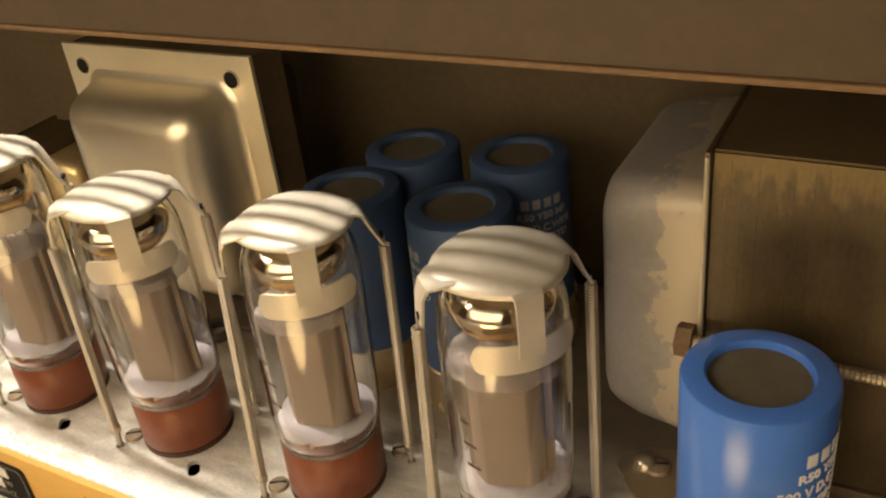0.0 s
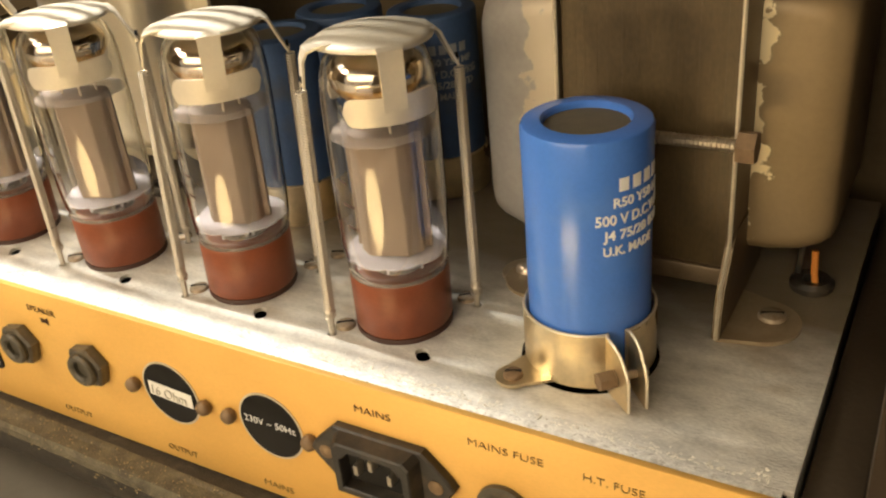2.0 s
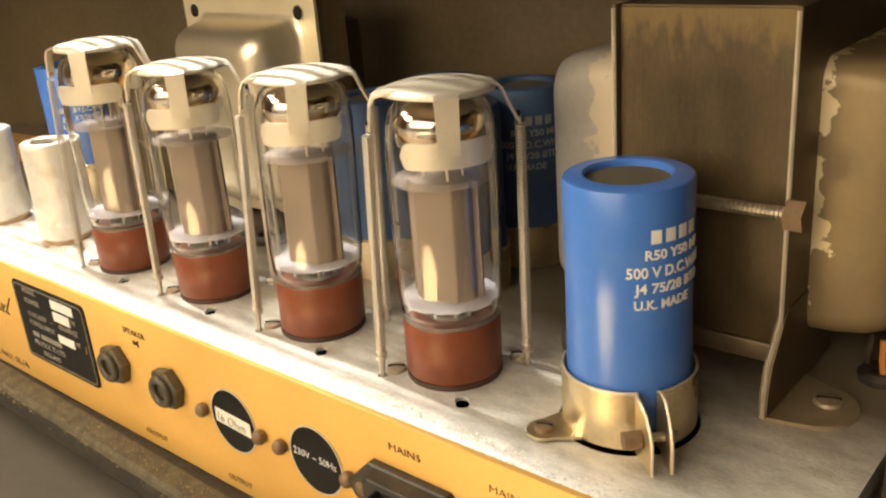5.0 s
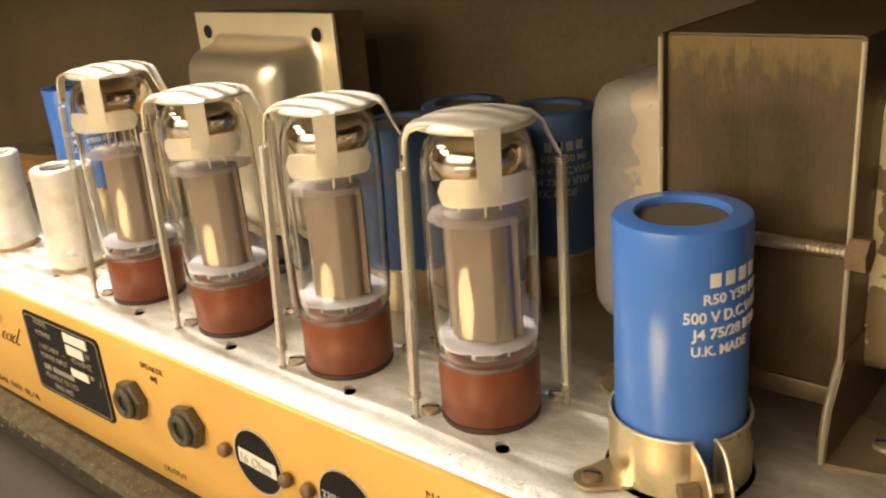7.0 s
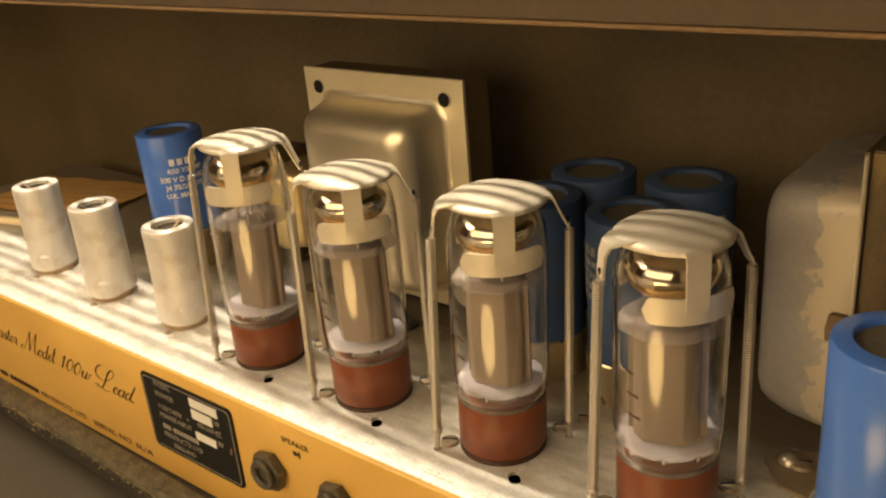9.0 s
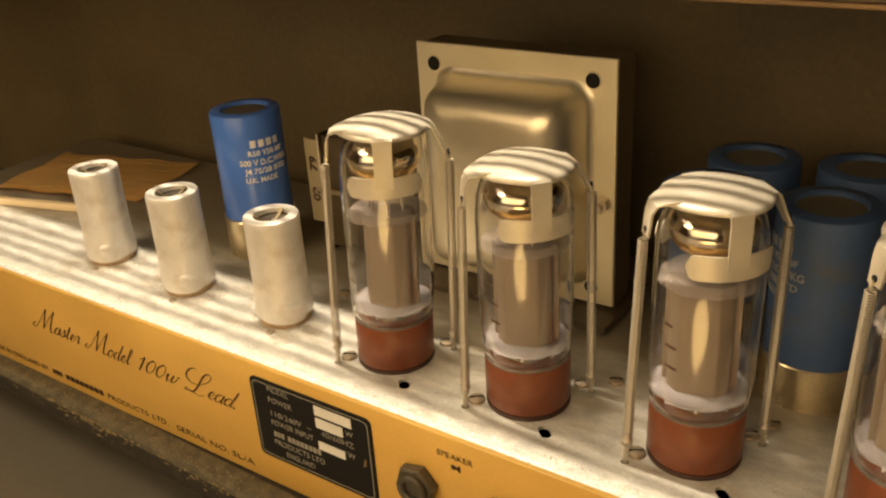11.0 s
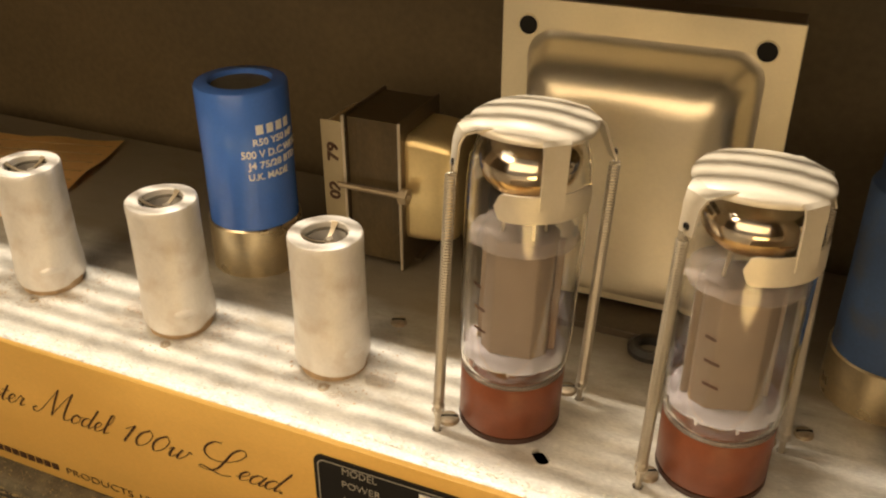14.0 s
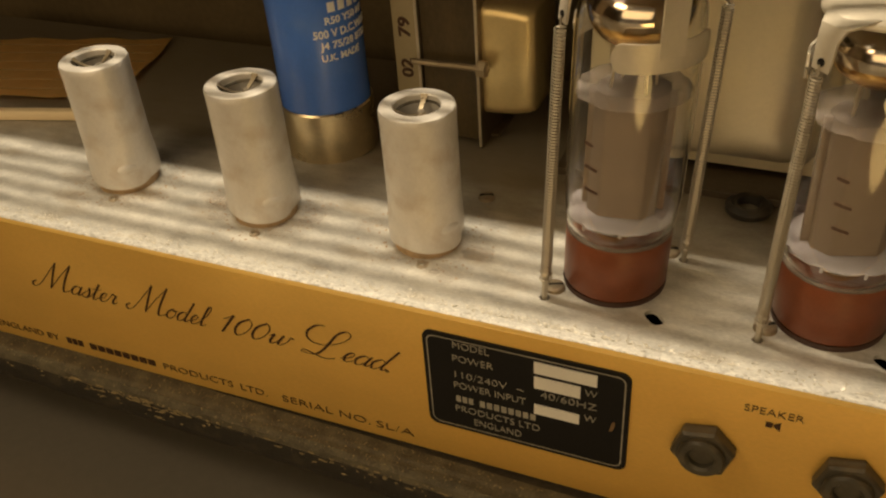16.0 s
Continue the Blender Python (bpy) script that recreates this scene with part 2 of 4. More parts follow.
def part(name, bm, material, parent=None, label="", smooth=True, angle=35, at=None):
    me = bpy.data.meshes.new(name)
    bmesh.ops.recalc_face_normals(bm, faces=bm.faces[:])
    if smooth:
        for fc in bm.faces:
            fc.smooth = True
        for e in bm.edges:
            if len(e.link_faces) == 2 and e.calc_face_angle(0) > radians(angle):
                e.smooth = False
    bm.to_mesh(me)
    bm.free()
    me.materials.append(material)
    ob = new(name, me)
    if parent:
        ob.parent = parent
    if at is not None:
        ob.matrix_local = at
    return tagged(ob, label)


def again(ob, m):
    """The same mesh once more under the same parent."""
    c = ob.copy()
    scene.collection.objects.link(c)
    c.matrix_local = m
    return c


def lathe(profile, seg=48, closed=False, arc=None, bm=None):
    bm = bm or bmesh.new()
    a0, a1 = arc or (0, 2 * math.pi)
    full = arc is None
    n = seg if full else seg + 1
    rings = []
    for i in range(n):
        a = a0 + (a1 - a0) * i / seg
        rings.append([bm.verts.new((r * math.cos(a), r * math.sin(a), z)) for r, z in profile])
    k = len(profile)
    for i in range(seg):
        p, q = rings[i], rings[(i + 1) % n]
        for j in range(k if closed else k - 1):
            jj = (j + 1) % k
            try:
                bm.faces.new((p[j], q[j], q[jj], p[jj]))
            except ValueError:
                pass
    if not full and closed:
        bm.faces.new(rings[0])
        bm.faces.new(rings[-1][::-1])
    bmesh.ops.remove_doubles(bm, verts=bm.verts[:], dist=1e-6)
    return bm


def box(x0, x1, y0, y1, z0, z1, bevel=0.0, seg=2, bm=None):
    bm = bm or bmesh.new()
    t = bmesh.new()
    bmesh.ops.create_cube(t, size=1)
    bmesh.ops.transform(t, verts=t.verts[:], matrix=Matrix.Translation(((x0 + x1) / 2, (y0 + y1) / 2, (z0 + z1) / 2))
                        @ Matrix.Diagonal((x1 - x0, y1 - y0, z1 - z0, 1)))
    if bevel:
        bmesh.ops.bevel(t, geom=t.edges[:], offset=bevel, segments=seg, profile=0.5, affect="EDGES")
    return merge(bm, t)


def merge(bm, other, m=None):
    if m is not None:
        bmesh.ops.transform(other, verts=other.verts[:], matrix=m)
    table = {v: bm.verts.new(v.co) for v in other.verts}
    for fc in other.faces:
        try:
            bm.faces.new([table[v] for v in fc.verts])
        except ValueError:
            pass
    other.free()
    return bm


def cyl(r, z0, z1, seg=24, bevel=0.0, bm=None):
    b = min(bevel, r * 0.9)
    prof = [(0, z0), (r - b, z0), (r, z0 + b), (r, z1 - b), (r - b, z1), (0, z1)] if b else [(0, z0), (r, z0), (r, z1), (0, z1)]
    t = lathe(prof, seg)
    return merge(bm or bmesh.new(), t)


def sweep(points, r, sides=6, bm=None):
    """A round wire along points; r is one radius or one for each point."""
    radii = r if isinstance(r, list) else [r] * len(points)
    bm = bm or bmesh.new()
    pts = [Vector(p) for p in points]
    up, rings = None, []
    for i, p in enumerate(pts):
        d = (pts[min(i + 1, len(pts) - 1)] - pts[max(i - 1, 0)]).normalized()
        if up is None:
            up = d.orthogonal().normalized()
        up = (up - d * up.dot(d)).normalized()
        side = d.cross(up)
        rings.append([bm.verts.new(p + radii[i] * (math.cos(2 * math.pi * k / sides) * up + math.sin(2 * math.pi * k / sides) * side)) for k in range(sides)])
    for p, q in zip(rings, rings[1:]):
        for k in range(sides):
            bm.faces.new((p[k], p[(k + 1) % sides], q[(k + 1) % sides], q[k]))
    bm.faces.new(rings[0][::-1])
    bm.faces.new(rings[-1])
    return bm


def strap(points, widths, side, thick=0.0007, bm=None):
    """A bent strip: centre points, widths, and the direction of its width."""
    bm = bm or bmesh.new()
    pts = [Vector(p) for p in points]
    side = Vector(side).normalized()
    rings = []
    for i, (p, w) in enumerate(zip(pts, widths)):
        d = (pts[min(i + 1, len(pts) - 1)] - pts[max(i - 1, 0)]).normalized()
        nrm = d.cross(side).normalized() * thick / 2
        rings.append([bm.verts.new(p + side * w / 2 + nrm), bm.verts.new(p - side * w / 2 + nrm),
                      bm.verts.new(p - side * w / 2 - nrm), bm.verts.new(p + side * w / 2 - nrm)])
    for p, q in zip(rings, rings[1:]):
        for k in range(4):
            bm.faces.new((p[k], p[(k + 1) % 4], q[(k + 1) % 4], q[k]))
    bm.faces.new(rings[0][::-1])
    bm.faces.new(rings[-1])
    return bm


def prism(outline, z0, z1, bm=None):
    """A flat outline in x, y raised from z0 to z1."""
    bm = bm or bmesh.new()
    lo = [bm.verts.new((x, y, z0)) for x, y in outline]
    hi = [bm.verts.new((x, y, z1)) for x, y in outline]
    bm.faces.new(lo[::-1])
    bm.faces.new(hi)
    for i in range(len(outline)):
        j = (i + 1) % len(outline)
        bm.faces.new((lo[i], lo[j], hi[j], hi[i]))
    return bm


def round_rect(w, h, r, n=5, cx=0.0, cy=0.0):
    out = []
    for qx, qy, a in ((1, 1, 0), (-1, 1, 90), (-1, -1, 180), (1, -1, 270)):
        for i in range(n + 1):
            t = radians(a + 90 * i / n)
            out.append((cx + qx * (w / 2 - r) + r * math.cos(t), cy + qy * (h / 2 - r) + r * math.sin(t)))
    return out


def loft(outlines):
    """Joins closed outlines of (x, y, z) points of equal count; caps the ends."""
    bm = bmesh.new()
    rings = [[bm.verts.new(p) for p in o] for o in outlines]
    for p, q in zip(rings, rings[1:]):
        for i in range(len(p)):
            j = (i + 1) % len(p)
            bm.faces.new((p[i], p[j], q[j], q[i]))
    bm.faces.new(rings[0][::-1])
    bm.faces.new(rings[-1])
    return bm


def lettering(text, height, slant=0.0, weight=0.0, extrude=0.00012, width=None):
    """Raised lettering in the x, y plane, baseline at y = 0."""
    cu = bpy.data.curves.new("letters", "FONT")
    cu.body, cu.size, cu.shear = text, height / 0.72, slant
    cu.extrude, cu.offset, cu.resolution_u = extrude, weight, 3
    ob = bpy.data.objects.new("letters", cu)
    scene.collection.objects.link(ob)
    me = bpy.data.meshes.new_from_object(ob.evaluated_get(bpy.context.evaluated_depsgraph_get()))
    bpy.data.objects.remove(ob)
    bm = bmesh.new()
    bm.from_mesh(me)
    bpy.data.meshes.remove(me)
    if width:
        xs = [v.co.x for v in bm.verts]
        k = width / (max(xs) - min(xs))
        for v in bm.verts:
            v.co.x = (v.co.x - min(xs)) * k
    return bm


# pen strokes of a round script hand: x, y in heights of a small letter
HAND = {}
HAND["a"] = (1.00, [[(.75, .85), (.45, 1.0), (.12, .6), (.2, .1), (.5, .05), (.8, .6), (.87, 1.0)], [(.87, 1.0), (.75, .3), (.85, .02), (1.05, .25)]])
HAND["s"] = (0.72, [[(-.05, .2), (.4, .8), (.48, 1.1), (.6, .6), (.52, .08), (.25, .0), (.1, .2)], [(.52, .08), (.78, .25)]])
HAND["t"] = (0.66, [[(0, .2), (.35, 1.0), (.45, 1.7)], [(.45, 1.7), (.3, .3), (.42, 0), (.7, .25)], [(.05, 1.1), (.7, 1.18)]])
HAND["e"] = (0.78, [[(0, .25), (.45, .45), (.65, .8), (.45, 1.0), (.2, .6), (.3, .1), (.52, .02), (.8, .25)]])
HAND["r"] = (0.80, [[(0, .2), (.25, .9), (.3, 1.08), (.5, .92), (.62, .9)], [(.62, .9), (.5, .3), (.6, .02), (.85, .25)]])
HAND["o"] = (0.88, [[(.4, 1.0), (.1, .6), (.15, .1), (.45, .0), (.75, .45), (.65, .9), (.4, 1.0), (.6, .82), (.92, .92)]])
HAND["d"] = (1.00, [[(.72, .85), (.42, 1.0), (.1, .6), (.18, .08), (.45, .05), (.78, .6)], [(1.0, 2.1), (.8, .9), (.72, .3), (.82, .02), (1.05, .25)]])
HAND["l"] = (0.62, [[(0, .25), (.5, 1.2), (.62, 2.0), (.42, 2.1), (.3, 1.3), (.25, .4), (.35, .02), (.65, .25)]])
HAND["w"] = (1.35, [[(0, .75), (.18, 1.0), (.18, .3), (.35, .02), (.6, .4), (.72, 1.0)], [(.72, 1.0), (.66, .3), (.82, .02), (1.1, .5), (1.12, 1.0), (1.3, .9)]])
HAND["1"] = (0.75, [[(-.1, 1.3), (.3, 1.85)], [(.3, 1.85), (.25, 0)]])
HAND["0"] = (1.05, [[(.5, 1.85), (.12, 1.3), (.1, .5), (.4, .0), (.78, .5), (.82, 1.35), (.5, 1.85)]])
HAND["M"] = (2.75, [[(-.35, .55), (-.6, .3), (-.35, -.05), (.1, .35), (.6, 1.8), (.95, 2.9)], [(.95, 2.9), (1.0, 1.5), (1.1, .1)],
                    [(1.1, .1), (1.65, 1.7), (2.2, 2.95)], [(2.2, 2.95), (2.1, 1.4), (2.12, .4), (2.3, 0), (2.75, .3)]])
HAND["L"] = (1.30, [[(-0.69, 2.94), (-1.15, 2.83), (-1.43, 2.21), (-1.27, 1.56), (-0.69, 1.13), (0.08, 1.15), (0.82, 1.72), (1.07, 2.46), (0.70, 2.87), (0.29, 2.38), (0.18, 1.33), (0.08, 0.57), (-0.16, 0.04), (-0.61, -0.07), (-1.07, 0.04), (-0.88, 0.23), (0.04, -0.08), (0.57, -0.18), (1.07, 0.04)]])
HAND["."] = (0.40, [[(.12, .02), (.2, .1)]])


def smooth_line(pts, n=6):
    out = []
    for i in range(len(pts) - 1):
        p0, p1, p2, p3 = (Vector((*pts[min(max(k, 0), len(pts) - 1)], 0)) for k in (i - 1, i, i + 1, i + 2))
        for q in range(n):
            t = q / n
            out.append(0.5 * (2 * p1 + (p2 - p0) * t + (2 * p0 - 5 * p1 + 4 * p2 - p3) * t * t + (3 * p1 - p0 - 3 * p2 + p3) * t ** 3))
    return out + [Vector((*pts[-1], 0))]


def script(text, small, slant=0.5):
    """Pen-drawn lettering, its downstrokes heavier. Returns the mesh and its width."""
    bm, x = bmesh.new(), 0.0
    for ch in text:
        adv, strokes = HAND[ch]
        for st in strokes:
            pts = smooth_line(st)
            rad = []
            for i in range(len(pts)):
                d = pts[min(i + 1, len(pts) - 1)] - pts[max(i - 1, 0)]
                down = max(0.0, -d.y / max(d.length, 1e-6))
                rad.append((0.030 + 0.045 * down + (0.06 if ch == "." else 0)) * small)
            sweep([Vector(((x + v.x + slant * v.y) * small, v.y * small, 0)) for v in pts], rad, 6, bm)
        x += adv
    for v in bm.verts:
        v.co.z *= 0.5
    return bm, x * small


FACE = Matrix(((1, 0, 0, 0), (0, 0, -1, 0), (0, 1, 0, 0), (0, 0, 0, 1)))  # x, y of a drawing onto a wall that faces -y


def on_panel(x, z, y=-0.0014):
    return Matrix.Translation((x, y, z)) @ FACE


def screw(parent, x, y, z, r=0.0033, material=None, facing="up", name="screw", slot=20):
    prof = [(0, 0), (r, 0), (r, 0.0005), (r * 0.90, 0.0011), (r * 0.6, 0.0015), (0, 0.0017)]
    t = lathe(prof, 20)
    m = Matrix.Translation((x, y, z)) @ (FACE if facing == "panel" else Matrix.Identity(4))
    ob = part(name, t, material or M_ZINC, parent, at=m)
    bmg = box(-r * 0.8, r * 0.8, -0.0003, 0.0003, 0.0012, 0.00178)
    part("slot", bmg, M_HOLE, ob, at=pose(0, 0, 0, 0, 0, slot), smooth=False)
    return ob


# ---- room ----
def room():
    for name, b in (("floor", (-2.5, 2.5, -2.6, 1.6, -0.92, -0.90)), ("ceiling", (-2.5, 2.5, -2.6, 1.6, 1.62, 1.66)),
                    ("wall_north", (-2.5, 2.5, 1.5, 1.6, -0.9, 1.62)), ("wall_south", (-2.5, 2.5, -2.6, -2.5, -0.9, 1.62)),
                    ("wall_east", (2.4, 2.5, -2.5, 1.5, -0.9, 1.62)), ("wall_west", (-2.5, -2.4, -2.5, 1.5, -0.9, 1.62))):
        ob = part(name, box(*b), M_FLOORWOOD if name == "floor" else M_ROOM, smooth=False)
        tagged(ob, "plain warm painted room surface" if name != "floor" else "brown boarded room floor", name.split("_")[0], kind="structure")
    t = thing("table", "plain grey laminate table under the amplifier", "table")
    part("table_top", box(-1.1, 0.8, -0.42, 0.5, -0.130, -0.1085, 0.003), M_TABLE, t)
    lg = part("leg", box(-0.03, 0.03, -0.03, 0.03, -0.90, -0.130, 0.003), M_TABLE, t, at=pose(-1.0, -0.35, 0))
    for x, y in ((0.7, -0.35), (-1.0, 0.42), (0.7, 0.42)):
        again(lg, pose(x, y, 0))


# ---- cabinet ----
def cabinet():
    c = thing("amplifier_cabinet", "black vinyl-covered wooden amplifier cabinet with open back", "cabinet")
    # the board lies slightly askew to the chassis: its rear edge stands farther out beside the mains socket
    def edge(x):
        return -0.0128 - 0.020 * (x + 0.30)

    def ledge(profile, x0=-0.82, x1=0.15, n=60, rough=0.0):
        return loft([[(x, edge(x) + y + rough * noise.noise(Vector((x * 90, y * 400, z * 300))), z + rough * noise.noise(Vector((x * 70, 5 + y * 300, z * 300)))) for y, z in profile]
                     for x in (x0 + (x1 - x0) * i / n for i in range(n + 1))])

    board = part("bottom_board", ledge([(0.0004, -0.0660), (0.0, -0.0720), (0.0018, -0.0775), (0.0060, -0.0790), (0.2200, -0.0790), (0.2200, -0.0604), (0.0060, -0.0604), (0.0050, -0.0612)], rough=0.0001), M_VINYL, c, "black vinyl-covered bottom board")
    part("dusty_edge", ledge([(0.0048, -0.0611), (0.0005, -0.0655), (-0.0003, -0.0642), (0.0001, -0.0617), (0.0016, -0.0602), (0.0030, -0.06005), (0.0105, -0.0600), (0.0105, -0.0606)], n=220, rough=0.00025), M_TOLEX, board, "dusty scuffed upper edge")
    rnd = random.Random(8)
    bm = bmesh.new()
    spots = [(rnd.gauss(-0.375, 0.020), 1.0) for _ in range(90)] + [(rnd.gauss(-0.275, 0.022), 0.7) for _ in range(34)] + [(rnd.uniform(-0.56, 0.05), 0.45) for _ in range(110)]
    for x, big in spots:
        w, h = big * rnd.choice((0.0008, 0.0012, 0.002, 0.003, 0.005)), rnd.uniform(0.00015, 0.0005)
        z = -0.0628 - abs(rnd.gauss(0, 0.0030))
        y = edge(x) - 0.0003 if z > -0.0660 else edge(x) + 0.0001
        m = rnd.randint(8, 12)
        merge(bm, prism([(x + w / 2 * rnd.uniform(0.4, 1.2) * math.cos(6.283 * i / m), z + h * rnd.uniform(0.3, 1.4) * math.sin(6.283 * i / m)) for i in range(m)], 0, 0.0003), Matrix.Translation((0, y, 0)) @ FACE)
    for k in range(900):
        # pin-prick pale flecks that paint the sparkle of the grain
        x, u = rnd.uniform(-0.56, 0.12), rnd.uniform(0.0008, 0.0100)
        r = rnd.choice((0.00010, 0.00014, 0.0002, 0.0003))
        merge(bm, prism([(x + r * rnd.uniform(0.5, 1.6) * math.cos(1.2566 * i), edge(x) + u + r * rnd.uniform(0.5, 1.2) * math.sin(1.2566 * i)) for i in range(5)], -0.0603, -0.05955 if u > 0.003 else -0.0599))
    tagged(part("scuff", bm, M_SCUFF_SPARKLE, board, smooth=False), "pale golden scuffs through the vinyl and painted sparkle flecks", kind="stuff")
    foot = part("rubber_foot", cyl(0.018, -0.1085, -0.079, 32, 0.002), M_BLACKPLASTIC, c, at=pose(-0.77, 0.03, 0))
    for x, y in ((0.10, 0.03), (-0.77, 0.17), (0.10, 0.17)):
        again(foot, pose(x, y, 0))
    part("side_board", box(0.126, 0.146, -0.006, 0.188, -0.0600, 0.215, 0.002), M_SIDE, c, "black stained inner side board")
    # added strip that gives the shaded gap beside the chassis its dark brown
    part("gap_filler", box(0.1122, 0.1255, 0.004, 0.184, -0.0600, -0.004, 0.001), M_SIDE, c, "dark filler in the gap beside the chassis")
    part("side_edging", box(0.1264, 0.150, -0.0088, -0.0064, -0.0600, 0.215, 0.0006), M_SIDE_EDGE, c, "dark red-brown grained side edge")
    part("side_board", box(-0.816, -0.796, -0.006, 0.188, -0.0600, 0.215, 0.002), M_INNER, c)
    part("front_board", box(-0.795, 0.125, 0.186, 0.2, -0.0600, 0.215), M_INNER, c, "dark stained inner front board", smooth=False)
    part("upper_rail", box(-0.795, 0.124, 0.0036, 0.0090, 0.1563, 0.215, 0.0005), M_RAIL, c, "brown grained rear rail")
    part("rail_edge", box(-0.795, 0.124, 0.0034, 0.0092, 0.1549, 0.1561, 0.0004), M_RAIL_EDGE, c, "raw orange-brown ply edge")
    part("top_board", box(-0.82, 0.15, 0.0543, 0.21, 0.2155, 0.2235), M_TOLEX, c, smooth=False)
    part("top_rail", box(-0.82, 0.15, -0.006, 0.0218, 0.2155, 0.2235), M_TOLEX, c, smooth=False)
    part("top_end", box(-0.82, -0.50, 0.0220, 0.0541, 0.2155, 0.2235), M_TOLEX, c, smooth=False)
    part("top_end", box(-0.100, 0.15, 0.0220, 0.0541, 0.2155, 0.2235), M_TOLEX, c, smooth=False)
    first = None
    for i in range(4):
        m = pose(0, 0.0298 + 0.00607 * i, 0)
        if first is None:
            first = part("vent_slat", box(-0.50, -0.100, -0.0013, 0.0013, 0.2200, 0.2222, 0.0003), M_TOLEX, c, at=m)
        else:
            again(first, m)


# ---- chassis ----
TUBES = [(-0.2040, 0.0347), (-0.1420, 0.0350), (-0.0782, 0.0351), (-0.0147, 0.0351)]


def chassis():
    c = thing("amplifier_chassis", "dull plated steel amplifier chassis with a gold rear panel", "chassis")
    # folded sheet with a rounded rear edge and real holes
    bm = bmesh.new()
    sect = [(0.0012, -0.0596)] + [(0.0012 + 0.0018 * (1 - math.cos(radians(a))), -0.0018 + 0.0018 * math.sin(radians(a))) for a in range(0, 91, 18)]
    sect.append((0.0046, 0.0))
    xs = [-0.585 + 0.0068 * i for i in range(103)]
    rows = [[bm.verts.new((min(x, 0.1110), y, z + (0.00015 * noise.noise(Vector((x * 60, y * 200, 3))) if 0.001 < y < 0.006 and z > -0.01 else 0)))
             for y, z in sect] for x in xs]
    for p, q in zip(rows, rows[1:]):
        for j in range(len(sect) - 1):
            bm.faces.new((p[j], q[j], q[j + 1], p[j + 1]))
    part("rear_fold", bm, M_CHASSIS_EDGE, c, "worn shiny folded edge")
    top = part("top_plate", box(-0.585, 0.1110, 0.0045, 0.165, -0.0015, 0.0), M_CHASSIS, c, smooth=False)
    cutters = bmesh.new()
    for x, y in TUBES:
        merge(cutters, prism(round_rect(0.0042, 0.0070, 0.0020), -0.01, 0.01), Matrix.Translation((x + 0.0157, y - 0.0157, 0)) @ pose(0, 0, 0, 0, 0, 42))
        merge(cutters, cyl(0.0016, -0.01, 0.01, 12), Matrix.Translation((x - 0.0173, y - 0.0166, 0)))
        merge(cutters, cyl(0.0016, -0.01, 0.01, 12), Matrix.Translation((x + 0.0185, y + 0.0150, 0)))
    merge(cutters, cyl(0.0202, -0.01, 0.01, 40), Matrix.Translation((0.0468, 0.0396, 0)))
    me = bpy.data.meshes.new("cutters")
    cutters.to_mesh(me)
    cutters.free()
    cut = bpy.data.objects.new("cutters", me)
    scene.collection.objects.link(cut)
    mod = top.modifiers.new("holes", "BOOLEAN")
    mod.object, mod.operation, mod.solver = cut, "DIFFERENCE", "EXACT"
    dg = bpy.context.evaluated_depsgraph_get()
    flat = bpy.data.meshes.new_from_object(top.evaluated_get(dg))
    top.modifiers.clear()
    top.data = flat
    bpy.data.objects.remove(cut)
    part("end_flange", box(0.1095, 0.1110, 0.0045, 0.165, -0.0596, -0.0016), M_CHASSIS, c, smooth=False)
    part("inner_pan", box(-0.583, 0.1093, 0.003, 0.163, -0.0598, -0.0580), M_HOLE, c, smooth=False)
    part("front_flange", box(-0.585, 0.1110, 0.1635, 0.165, -0.0596, -0.0016), M_CHASSIS, c, smooth=False)

    p = part("rear_panel", box(-0.584, 0.1105, -0.0012, 0.0010, -0.0598, 0.0004, 0.0003), M_PANEL, c, "gold-yellow lettered metal panel")

    def words(text, x0, x1, z, h, material=M_INK, **kw):
        part("lettering", lettering(text, h, width=x1 - x0, weight=-0.00008, **kw), material, p, at=on_panel(x0, z), smooth=False)

    words("SPEAKER", -0.1591, -0.1440, -0.0086, 0.0026)
    bm = prism([(-0.0018, -0.0009), (0, -0.0009), (0, 0.0009), (-0.0018, 0.0009)], 0, 0.0002)
    prism([(0.0002, -0.0003), (0.0020, -0.0016), (0.0020, 0.0016), (0.0002, 0.0003)], 0, 0.0002, bm)
    part("speaker_mark", bm, M_INK, p, at=on_panel(-0.1513, -0.0118), smooth=False)
    words("MAINS", -0.0116, 0.0010, -0.0101, 0.0027)
    words("MAINS FUSE", 0.0267, 0.0493, -0.0097, 0.0026, M_INK_FADED)
    words("H.T. FUSE", 0.0607, 0.0772, -0.0101, 0.0026, M_INK_FADED)
    words("MAINS", -0.0566, -0.0442, -0.0562, 0.0026, M_INK_FADED)
    words("OUTPUT", -0.1576, -0.1424, -0.0550, 0.0026, M_INK_FADED)
    words("OUTPUT", -0.1018, -0.0877, -0.0558, 0.0026, M_INK_FADED)
    # model name in a slanted script hand
    for text, x0, x1 in (("Master", -0.4148, -0.3782), ("Model", -0.3706, -0.3392), ("100w", -0.3334, -0.3052), ("Lead.", -0.2938, -0.2668)):
        bm, w = script(text, 0.0047)
        for v in bm.verts:
            v.co.x *= (x1 - x0) / w
        part("lettering", bm, M_INK, p, at=on_panel(x0, -0.0277), angle=80)
    z = -0.0553
    words("MADE IN ENGLAND BY", -0.4700, -0.4155, z, 0.0031)
